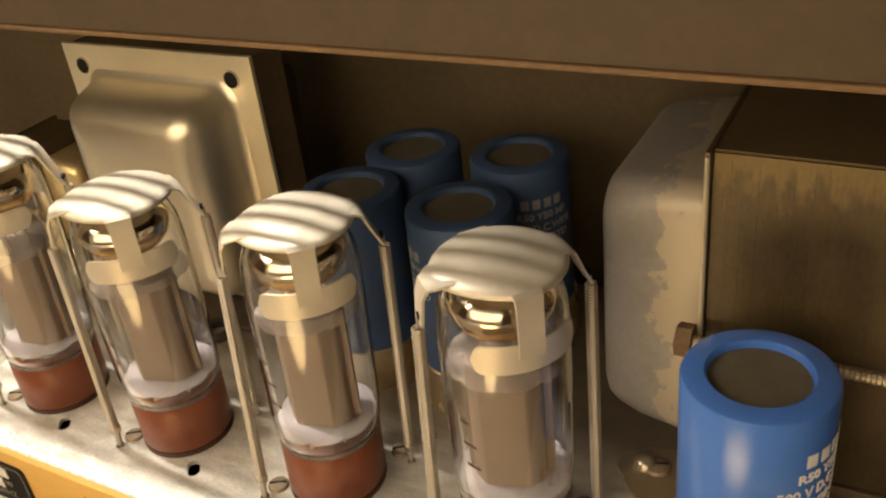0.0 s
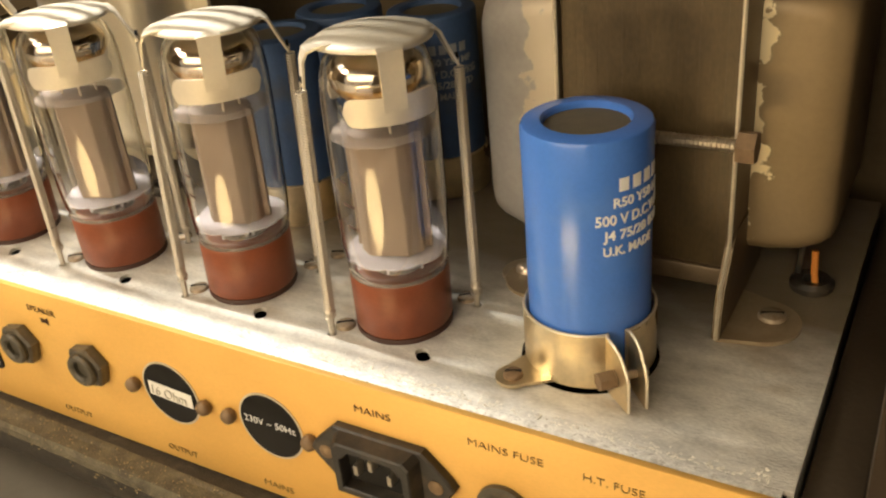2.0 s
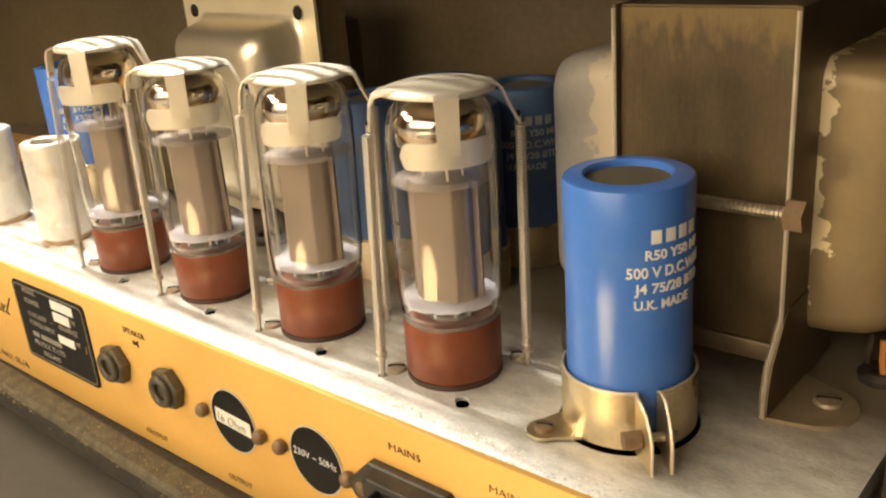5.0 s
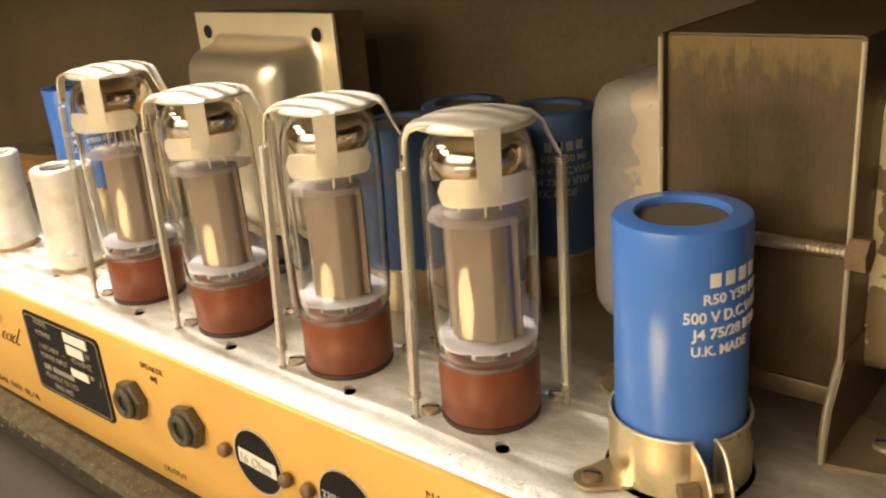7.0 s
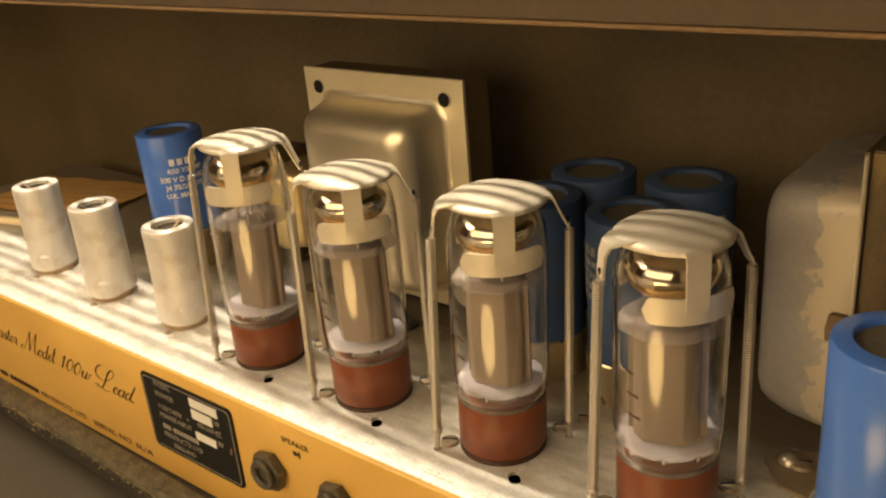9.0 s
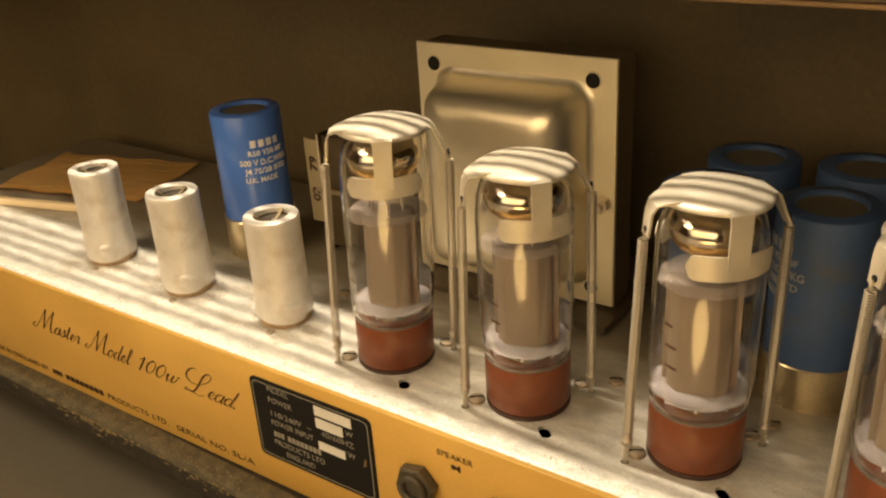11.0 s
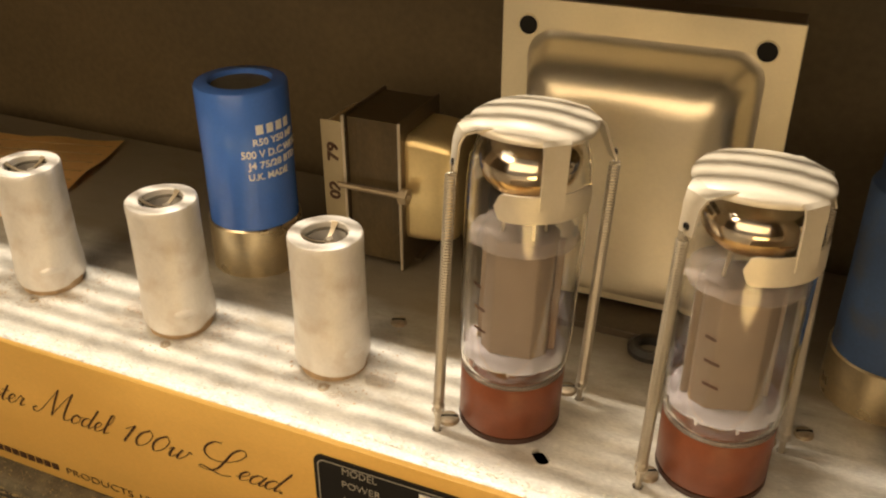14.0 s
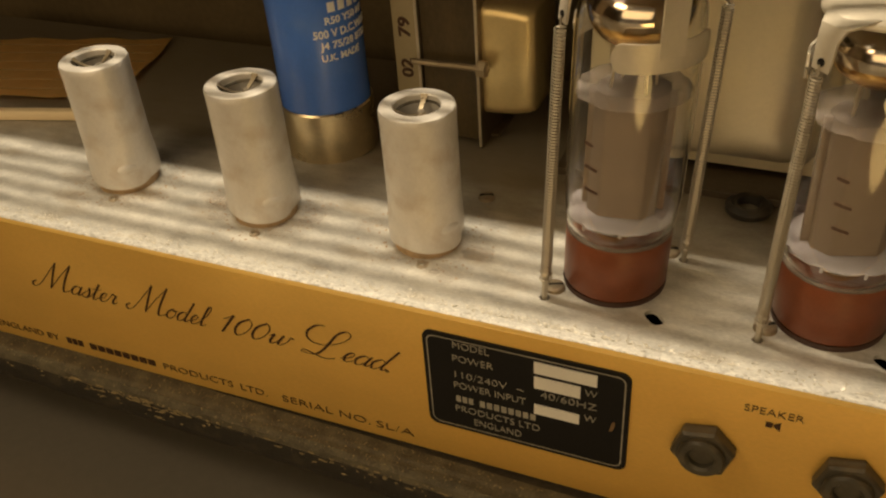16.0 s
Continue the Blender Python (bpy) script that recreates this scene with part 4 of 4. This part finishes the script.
        pts = [head, top_]
        for i in range(turns * per + 1):
            f = i / (turns * per)
            an = 2 * math.pi * i / per
            pts.append(top_ + (bot - top_) * f + 0.00148 * (math.cos(an) * u + math.sin(an) * w))
        pts += [bot, foot_z + axis * 0.05, foot_z]
        part("spring", sweep(pts, 0.00029, 4), M_SPRING, v, "steel coil spring")
        part("spring_wire", sweep([bot + axis * 0.03, bot, foot_z + axis * 0.06, foot_z], [0.0009, 0.0012, 0.0010, 0.0009], 6), M_SPRING, v)
        # twisted hook loops where the coil runs out
        loop = [bot + ax * (0.0014 * math.sin(q) - 0.0004) + (u * math.cos(2.2 * q) + w * math.sin(2.2 * q)) * 0.0017 for q in (i * 0.35 for i in range(19))]
        part("spring_hook", sweep(loop, 0.00036, 5), M_SPRING, v)
    for x, y in ((-0.0158, -0.0112), (0.0135, 0.0175)):
        p = Matrix.Rotation(-radians(turn), 3, "Z") @ Vector((x, y, 0))
        screw(v, p.x, p.y, 0.0, 0.0034, M_DULLSCREW, slot=35)
    lx, ly, _ = Matrix.Rotation(-radians(turn), 3, "Z") @ Vector((*lean, 0))
    shear = Matrix(((1, 0, lx, 0), (0, 1, ly, 0), (0, 0, 1, 0), (0, 0, 0, 1)))
    for ob in v.children_recursive:
        m = ob.matrix_local if ob.parent == v else ob.parent.matrix_local @ ob.matrix_local
        ob.data.transform(m.inverted() @ shear @ m)
    return v


# ---- preamp valve shields ----
def shield(at, turn):
    s = thing("valve_shield", "matt aluminium screening can over a small valve", "valve shield", at, turn, group="preamp valve shields")
    part("socket_skirt", lathe([(0, 0), (0.0112, 0), (0.0112, 0.0030), (0, 0.0030)], 32), M_RUST, s, "rusty brown socket skirt")
    prof = [(0.0112, 0.0022), (0.0127, 0.0024), (0.0129, 0.0050), (0.0127, 0.0110), (0.0122, 0.0170), (0.0120, 0.0440), (0.0121, 0.0470), (0.0121, 0.0490), (0.0118, 0.0498), (0.0110, 0.0502), (0.0078, 0.0501), (0.0074, 0.0497), (0.0074, 0.0420)]
    can = lathe(prof, 64)
    for vert in can.verts:
        # the thin skirt is dented beside its latches and its lower rim is wavy
        a, z = math.atan2(vert.co.y, vert.co.x), vert.co.z
        low = max(0.0, 1 - z / 0.020)
        f = 1 - 0.085 * low * max(0.0, math.cos(2 * (a - radians(-18)))) ** 6 - 0.03 * low * max(0.0, math.cos(3 * a + 0.6)) ** 2
        vert.co.x *= f
        vert.co.y *= f
        if z < 0.004:
            vert.co.z += 0.0007 * (1 + math.sin(2 * a + 0.5))
    part("can", can, M_SHIELD, s, "pale aluminium can")
    for a in (-58, 122):
        d = Vector((math.cos(radians(a)), math.sin(radians(a)), 0))
        boss = lathe([(0.0036, 0), (0.0030, 0.0004), (0.0018, 0.0008), (0, 0.0009)], 20)
        part("latch_boss", boss, M_SHIELD, s, at=Matrix.Translation(d * 0.0123 + Vector((0, 0, 0.0105))) @ pose(0, 0, 0, 0, 0, a + 90) @ pose(0, 0, 0, 90, 0, 0) @ Matrix.Diagonal((1.0, 0.55, 1.0, 1)))
    part("valve_top", lathe([(0, 0.0455), (0.0012, 0.0450), (0.0030, 0.0432), (0.0060, 0.0420), (0.0074, 0.0410)], 28), M_BLACKPLASTIC, s, "dark glass valve top")
    part("spring_clip", sweep([(0.0072 * math.cos(t), 0.0072 * math.sin(t), 0.0482 - 0.0004 * t) for t in [i * 0.26 for i in range(16)]], 0.0005, 5), M_NUT, s)
    part("rivet", lathe([(0, 0.0478), (0.0012, 0.0474), (0.0017, 0.0462), (0.0013, 0.0448), (0, 0.0446)], 14), M_ZINC, s, "bright rivet", at=pose(0.0012, 0.0006, 0))
    for a in (65, 185, 305):
        d, w = Vector((math.cos(radians(a)), math.sin(radians(a)), 0)), Vector((-math.sin(radians(a)), math.cos(radians(a)), 0))
        part("spring_bar", strap([d * 0.0076 + Vector((0, 0, 0.0499)), d * 0.0060 + Vector((0, 0, 0.0484)), d * 0.0030 + Vector((0, 0, 0.0468)), Vector((0.0010, 0.0006, 0.0460))], [0.0026, 0.0016, 0.0012, 0.0010], w, 0.0004), M_FOOT, s)
    part("eyelet", lathe([(0.0008, 0), (0.0019, 0), (0.0017, 0.0006), (0.0009, 0.0006)], 16, closed=True), M_ZINC, s, at=pose(0.0147 * math.cos(radians(-75 - turn)), 0.0147 * math.sin(radians(-75 - turn)), 0))
    return s


# ---- transformers ----
def bell(w, h, depth, r0, n=6):
    """A pressed end bell: mouth w by h in x, y, dished by depth along z."""
    outs = []
    steps = ((0.0, 1.0), (0.25, 1.0), (0.62, 0.975), (0.85, 0.93), (0.95, 0.89), (1.0, 0.83))
    for z, s in steps:
        rr = min(r0 * (1.0 + 0.2 * z), w * s / 2 * 0.9, h * s / 2 * 0.9)
        outs.append([(x, y, z * depth) for x, y in round_rect(w - (1 - s) * w, h - (1 - s) * w, rr, n)])
    return loft(outs)


def bell_deep(w, h, depth, r0, n=7):
    """A deep-drawn bell: a small fillet at its mouth, leaning walls, a tight round edge and a nearly flat face."""
    outs = []
    for z, inset in ((0.0, -0.0024), (0.03, -0.0012), (0.08, -0.0002), (0.14, 0.0004), (0.40, 0.0016), (0.62, 0.0028), (0.73, 0.0037), (0.82, 0.0050), (0.90, 0.0070), (0.955, 0.0094), (0.985, 0.0118), (1.0, 0.0146)):
        rr = max(0.003, r0 - inset * 0.35)
        outs.append([(x, y, z * depth) for x, y in round_rect(w - 2 * inset, h - 2 * inset, rr, n)])
    outs.append([(x, y, depth * 1.012) for x, y in round_rect(w * 0.4, h * 0.4, 0.003, n)])
    return loft(outs)


def stack(x0, x1, y0, y1, z0, z1, n, seed):
    """A stack of thin iron sheets pressed together, its edges slightly uneven."""
    rnd = random.Random(seed)
    front = []
    for i in range(n):
        a, b = x0 + (x1 - x0) * i / n, x0 + (x1 - x0) * (i + 1) / n
        e = 0.00009 * rnd.random()
        front += [(a + 0.00002, y0 + e), (b - 0.00002, y0 + e)]
    return prism([*front, (x1, y1), (x0, y1)], z0, z1)


def output_transformer():
    t = thing("output_transformer", "steel transformer with pale mounting plate and pressed bell", "transformer")
    x0, x1, y, z0, z1 = -0.2352, -0.1405, 0.1044, 0.0045, 0.1115
    cx, cz = (x0 + x1) / 2, 0.0570
    p = part("mounting_plate", box(x0, x1, y, y + 0.0022, z0, z1, 0.0004), M_PLATE, t, "pale yellowish mounting plate", smooth=False)
    for hx, hz in ((-0.2260, 0.1026), (-0.1505, 0.1026), (-0.2260, 0.0125), (-0.1505, 0.0125)):
        part("bolt_hole", cyl(0.0031, 0, 0.0003, 20), M_HOLE, p, at=Matrix.Translation((hx, y - 0.0003, hz)) @ FACE)
        part("hole_rim", lathe([(0.0031, 0), (0.0036, 0), (0.0034, 0.0004), (0.0031, 0.0004)], 24, closed=True), M_PLATE, p, at=Matrix.Translation((hx, y - 0.0001, hz)) @ FACE)
    part("bell", bell_deep(0.0716, 0.0850, 0.0238, 0.0085), M_BELL, t, "brushed shiny pressed steel bell", at=Matrix.Translation((cx, y, cz)) @ FACE, angle=60)
    part("core", box(x0 + 0.001, x1 - 0.001, y + 0.0024, y + 0.019, 0.003, z1 - 0.001, 0.0005), M_CORE, t, "brown varnished laminated core", smooth=False)
    part("core_foot", box(x0 - 0.004, x1 + 0.004, y - 0.016, y + 0.030, 0.0, 0.003, 0.0004), M_LAM_DARK, t, smooth=False)
    part("rear_bell", box(x0 + 0.012, x1 - 0.012, y + 0.019, y + 0.0400, 0.012, 0.096, 0.004), M_LAM_DARK, t)
    hexb = sweep([(-0.1455, y - 0.004, 0.052), (-0.1455, y, 0.052)], 0.0036, 6)
    part("hex_bolt", hexb, M_ZINC, t, smooth=False)
    part("bolt_tip", sweep([(-0.1455, y - 0.007, 0.052), (-0.1455, y - 0.004, 0.052)], 0.0020, 12), M_ZINC, t)
    part("grommet", lathe([(0.004, 0), (0.0075, 0.0), (0.0078, 0.002), (0.006, 0.0034), (0.004, 0.003)], 24, closed=True), M_BLACKPLASTIC, t, "black rubber grommet", at=pose(-0.1703, 0.0842, 0))


def mains_transformer():
    t = thing("mains_transformer", "large rusty laminated mains transformer with peeling bells", "transformer")
    x0, x1, y0, y1, z1 = 0.0267, 0.0788, 0.0675, 0.150, 0.1123
    # one pressed stack with the fine steps of its sheets
    part("iron_core", stack(x0 + 0.0010, x1 - 0.0007, y0 + 0.0022, y1, 0.012, z1 - 0.0008, 70, 4), M_LAM, t, "brown stacked laminations with a painted gold sheen near the top", smooth=False)
    part("top_sheet", box(x0 + 0.0010, x1 - 0.0007, y0 + 0.0030, y1, z1 - 0.0007, z1 - 0.0002), M_CORE, t, "brown varnished top of the core", smooth=False)
    for x in (x0, x1):
        part("end_frame", box(x - 0.0006, x + 0.0008, y0, y1, 0.0125, z1, 0.0003), M_BRACKET, t, "bronze-coloured end frame", smooth=False)
    part("bottom_bar", box(x0, x1, y0 + 0.0005, y0 + 0.010, 0.0125, 0.0185, 0.0008), M_BRACKET, t)
    # bent feet
    for s, x in ((1, x1), (-1, x0)):
        prof = [(y0 + 0.003, 0.030), (y0 - 0.0006, 0.0265), (y0 - 0.0036, 0.0220), (y0 - 0.0078, 0.0165), (y0 - 0.0098, 0.0090), (y0 - 0.0103, 0.0012), (y0 + 0.042, 0.0012), (y0 + 0.042, 0.030)]
        bmf = bmesh.new()
        lo = [bmf.verts.new((x - 0.0011, yy, zz)) for yy, zz in prof]
        hi = [bmf.verts.new((x + 0.0013, yy, zz)) for yy, zz in prof]
        bmf.faces.new(lo)
        bmf.faces.new(hi[::-1])
        for i in range(len(prof)):
            j = (i + 1) % len(prof)
            bmf.faces.new((lo[i], hi[i], hi[j], lo[j]))
        part("foot_web", bmf, M_BRACKET, t, smooth=False)
        part("worn_edge", sweep([(x + 0.0001, y0 - 0.0001, z1 - 0.001), (x + 0.0001, y0 - 0.0001, 0.0280), *[(x + 0.0001, yy - 0.0001, zz) for yy, zz in prof[1:6]]], 0.0007, 6), M_WORN_EDGE, t, "worn bright sheet edge")
        outl = [(0, -0.0100)] + [(s * (0.0095 + 0.0120 * math.cos(radians(q))), 0.0040 + 0.0120 * math.sin(radians(q))) for q in range(-84, 85, 12)] + [(0, 0.020)]
        part("foot", prism(outl if s > 0 else outl[::-1], 0.0001, 0.0014), M_FOOT, t, smooth=False, at=pose(x, y0, 0))
        screw(t, x + s * 0.0125, y0 + 0.0070, 0.0014, 0.0042, M_DULLSCREW)
    # tie rod across the front
    pts = [(x0 - 0.004, y0 - 0.003, 0.0595), (x1 + 0.005, y0 - 0.003, 0.0595)]
    rod = part("tie_rod", sweep(pts, 0.0017, 10), M_ZINC, t, "threaded steel tie rod")
    bm = bmesh.new()
    for i in range(44):
        x = x0 + 0.001 + 0.0012 * i
        merge(bm, lathe([(0.0016, -0.0003), (0.0020, 0), (0.0016, 0.0003)], 12), Matrix.Translation((x, y0 - 0.003, 0.0595)) @ pose(0, 0, 0, 0, 90, 0))
    part("thread", bm, M_ZINC, rod)
    part("nut", sweep([(x1 + 0.0012, y0 - 0.003, 0.0595), (x1 + 0.0062, y0 - 0.003, 0.0595)], 0.0046, 6), M_RUSTY, t, smooth=False)
    part("nut", sweep([(x0 - 0.0050, y0 - 0.003, 0.0595), (x0 - 0.0008, y0 - 0.003, 0.0595)], 0.0046, 6), M_RUSTY, t, smooth=False)
    side = Matrix(((0, 0, -1, 0), (1, 0, 0, 0), (0, 1, 0, 0), (0, 0, 0, 1)))
    part("bell", bell(0.072, 0.084, 0.0310, 0.008), M_GREY_BELL, t, "grey bell with flaking paint", at=Matrix.Translation((x0 - 0.0006, 0.113, 0.0545)) @ side, angle=60)
    side2 = Matrix(((0, 0, 1, 0), (1, 0, 0, 0), (0, 1, 0, 0), (0, 0, 0, 1)))
    part("bell", bell(0.072, 0.081, 0.0240, 0.007), M_TAN_BELL, t, "tan bell with peeling paint", at=Matrix.Translation((x1 + 0.0009, 0.121, 0.0562)) @ side2, angle=60)
    bm = sweep([(0.0985, 0.098, 0.013), (0.0990, 0.097, 0.006), (0.1000, 0.0965, 0.0005)], 0.0011, 8)
    part("wire", bm, M_ORANGE_WIRE, t, "orange sleeved wire")
    part("wire", sweep([(0.0945, 0.101, 0.013), (0.0940, 0.100, 0.006), (0.0935, 0.100, 0.0005)], 0.0010, 8), M_BLACKPLASTIC, t)
    part("grommet", lathe([(0.003, 0), (0.0065, 0.0), (0.0068, 0.002), (0.0055, 0.0034), (0.003, 0.003)], 24, closed=True), M_BLACKPLASTIC, t, "black rubber grommet", at=pose(0.0985, 0.098, 0))


def choke():
    t = thing("filter_choke", "small iron-cored choke with yellowed end bells", "choke")
    xl, xr, y, z1 = -0.2956, -0.2722, 0.0985, 0.0625
    for x in (xl, xr):
        part("end_plate", box(x - 0.0005, x + 0.0007, y, y + 0.036, 0.0, z1, 0.0002), M_BRACKET, t, smooth=False)
        part("worn_edge", sweep([(x + 0.0001, y, 0.001), (x + 0.0001, y, z1)], 0.0006, 6), M_WORN_EDGE, t, "worn bright sheet edge")
    part("iron_core", stack(xl + 0.0009, xr - 0.0007, y + 0.002, y + 0.034, 0.003, z1 - 0.001, 18, 9), M_LAM, t, "dark laminated core", smooth=False)
    sl = Matrix(((0, 0, -1, 0), (1, 0, 0, 0), (0, 1, 0, 0), (0, 0, 0, 1)))
    sr = Matrix(((0, 0, 1, 0), (1, 0, 0, 0), (0, 1, 0, 0), (0, 0, 0, 1)))
    part("bell", bell(0.030, 0.0435, 0.0120, 0.004), M_YELLOW_BELL, t, "yellowed bell", at=Matrix.Translation((xl - 0.0005, y + 0.0185, 0.0350)) @ sl, angle=60)
    part("bell", bell(0.030, 0.0435, 0.0195, 0.004), M_YELLOW_BELL, t, "yellowed bell", at=Matrix.Translation((xr + 0.0007, y + 0.0185, 0.0345)) @ sr, angle=60)
    tape = part("tape", box(-0.3060, -0.2964, y + 0.0012, y + 0.0021, 0.0150, 0.0590, 0.0003), M_TAPE, t, "cream tape with handwritten date")
    for txt, z in (("79", 0.0425), ("02", 0.0262)):
        part("lettering", lettering(txt, 0.0046, width=0.0078, weight=0.0002), M_INK, tape, at=Matrix.Translation((-0.2990, y + 0.0010, z)) @ FACE @ pose(0, 0, 0, 0, 0, 90), smooth=False)
    part("tie_rod", sweep([(xl - 0.002, y - 0.0015, 0.0343), (xr + 0.005, y - 0.0015, 0.0343)], 0.0012, 8), M_FOOT, t)
    part("nut", sweep([(xr + 0.0009, y - 0.0015, 0.0343), (xr + 0.0042, y - 0.0015, 0.0343)], 0.0033, 6), M_FOOT, t, smooth=False)
    part("foot", box(xl - 0.006, xr + 0.004, y + 0.010, y + 0.028, 0.0001, 0.0014, 0.0004), M_BRACKET, t)


# ---- small things on the chassis ----
def small_things():
    p = thing("paper_sheet", "aged tan ruled paper lying on the chassis", "paper", (-0.505, 0.110, 0.0006), 14)
    bm = bmesh.new()
    n = 10
    g = [[bm.verts.new((-0.055 + 0.11 * i / n, -0.032 + 0.066 * j / n, 0.0012 + 0.0014 * math.sin(i * 0.9 + j * 0.5) ** 2)) for j in range(n + 1)] for i in range(n + 1)]
    for i in range(n):
        for j in range(n):
            bm.faces.new((g[i][j], g[i + 1][j], g[i + 1][j + 1], g[i][j + 1]))
    bmesh.ops.solidify(bm, geom=bm.faces[:], thickness=0.0003)
    part("sheet", bm, M_PAPER, p)
    for k in range(6):
        part("ruled_line", sweep([(-0.052 + 0.021 * i, -0.026 + 0.010 * k, 0.0030) for i in range(6)], 0.00018, 4), M_PAPER_LINE, p, smooth=False)
    w = thing("wooden_strip", "pale wooden strip lying beside the paper", "strip", (-0.5080, 0.0580, 0.0), 12)
    part("strip", box(-0.055, 0.062, -0.0022, 0.0022, 0.0002, 0.0050, 0.0010), M_WOODSTRIP, w, at=pose(0, 0, 0, 0, 0, 3))
    for x, y in ((-0.2575, 0.0655), (-0.118, 0.060), (-0.060, 0.062)):
        s = thing("chassis_screw", "small dull plated screw in the chassis", "screw", (x, y, 0), group="chassis screws")
        screw(s, 0, 0, 0.0, 0.0030, M_DULLSCREW)
    g = thing("bolt_washer", "bright bolt on a round washer", "bolt", (0.0105, 0.0745, 0.0))
    part("washer", lathe([(0.002, 0), (0.0085, 0), (0.0085, 0.0009), (0.002, 0.0009)], 28, closed=True), M_ZINC, g)
    part("dome", lathe([(0, 0.0046), (0.0022, 0.0040), (0.0036, 0.0024), (0.0038, 0.0009), (0, 0.0009)], 20), M_ZINC, g)


def plating_flecks():
    """The crust of lifted plating along the folded rear edge of the chassis."""
    rnd = random.Random(33)
    bm = bmesh.new()
    for k in range(3600):
        x = rnd.uniform(-0.50, 0.105)
        thick = 0.35 + 0.65 * max(0.0, min(1.0, 0.5 + 1.6 * noise.noise(Vector((x * 22, 1.7, 0)))))
        if rnd.random() > thick:
            continue
        y = 0.0050 + abs(rnd.gauss(0, 0.0019)) * (1 + 0.6 * noise.noise(Vector((x * 40, 8.1, 0))))
        r, n, a0 = rnd.choice((0.00014, 0.0002, 0.0003, 0.0004)), 5, rnd.uniform(0, 6.283)
        tilt = rnd.uniform(0.0, 0.00022)
        ring = [(x + r * rnd.uniform(0.7, 1.8) * math.cos(a0 + 1.2566 * i), y + r * rnd.uniform(0.5, 1.1) * math.sin(a0 + 1.2566 * i)) for i in range(n)]
        lo = [bm.verts.new((px, py, 0.00003)) for px, py in ring]
        hi = [bm.verts.new((px, py, 0.00016 + tilt * (i % 3))) for i, (px, py) in enumerate(ring)]
        bm.faces.new(hi)
        for i in range(n):
            bm.faces.new((lo[i], lo[(i + 1) % n], hi[(i + 1) % n], hi[i]))
    ob = part("plating_flecks", bm, M_FLECK, smooth=False)
    tagged(ob, "white crusty flecks of lifted plating along the chassis edge", "flecks", kind="stuff")


def rust_flakes():
    """Loose rust and dust on the chassis round the shield sockets."""
    rnd = random.Random(21)
    bm, film = bmesh.new(), bmesh.new()
    for cx, cy in ((-0.3945, 0.0385), (-0.3303, 0.0348), (-0.2674, 0.0358)):
        for k in range(130):
            a, d = rnd.uniform(0, 6.283), 0.0118 + abs(rnd.gauss(0, 0.0050))
            x, y, r = cx + 1.25 * d * math.cos(a), cy + d * math.sin(a), rnd.choice((0.00012, 0.00018, 0.00018, 0.00026, 0.00036))
            if y < 0.0105:
                continue
            n = rnd.randint(5, 7)
            prism([(x + r * rnd.uniform(0.5, 1.6) * math.cos(6.283 * i / n), y + r * rnd.uniform(0.5, 1.2) * math.sin(6.283 * i / n)) for i in range(n)], 0.00012, 0.0003, bm)
        for k in range(9):
            # thin tan stains left by damp
            a, d = rnd.uniform(0, 6.283), rnd.uniform(0.010, 0.019)
            x, y, r = cx + 1.3 * d * math.cos(a), cy + d * math.sin(a), rnd.uniform(0.0022, 0.0055)
            n = 22
            ph = rnd.uniform(0, 50)
            rim = [0.8 + 0.6 * noise.noise(Vector((math.cos(6.283 * i / n), math.sin(6.283 * i / n), ph))) for i in range(n)]
            film.faces.new([film.verts.new((x + 1.5 * r * q * math.cos(6.283 * i / n), max(0.0100, y + r * q * math.sin(6.283 * i / n)), 0.00002 + 0.000004 * k)) for i, q in enumerate(rim)])
    ob = part("rust_stains", film, M_STAIN, smooth=False)
    tagged(ob, "thin tan rust stains round the shield sockets", "rust", kind="stuff")
    ob = part("rust_flakes", bm, M_RUST, smooth=False)
    tagged(ob, "brown rust flakes scattered round the shield sockets", "rust", kind="stuff")


room()
cabinet()
chassis()
jack_socket(-0.1680, -0.0250)
jack_socket(-0.1300, -0.0247)
selector(-0.0922, -0.0277, "", True)
selector(-0.0476, -0.0277, "230V ~ 50Hz", False)
mains_inlet()
fuse_holder(0.0370)
fuse_holder(0.0680)
output_transformer()
mains_transformer()
choke()
for (x, y), turn, rise, lean in zip(TUBES, (-12, -1, -6, -1.5), (0.0064, 0.0002, 0.0, 0.0002), ((0.037, 0.002), (0.0, 0.0), (-0.005, 0.045), (-0.003, 0.024))):
    valve((x, y, 0), turn, rise, lean)
for x, y, turn in ((-0.3945, 0.0385, 15), (-0.3303, 0.0348, 17), (-0.2674, 0.0358, 30)):
    shield((x, y, 0), turn)
near_can = capacitor("capacitor_can", "blue capacitor can in a split clamp", (0.0468, 0.0398, 0.0004), -24.0, clamp="split")
front_clamp(near_can)
capacitor("capacitor_can", "blue capacitor can beside the small choke", (-0.3315, 0.0875, 0), -24.0, top=0.0752, ring=0.0205)
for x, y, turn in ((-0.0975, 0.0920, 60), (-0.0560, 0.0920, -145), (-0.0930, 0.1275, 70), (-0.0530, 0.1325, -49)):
    capacitor("capacitor_can", "blue capacitor can with a shade-darkened sleeve, in a group of four", (x, y, 0), turn, sleeve=M_BLUE_SHADED)
small_things()
rust_flakes()
plating_flecks()
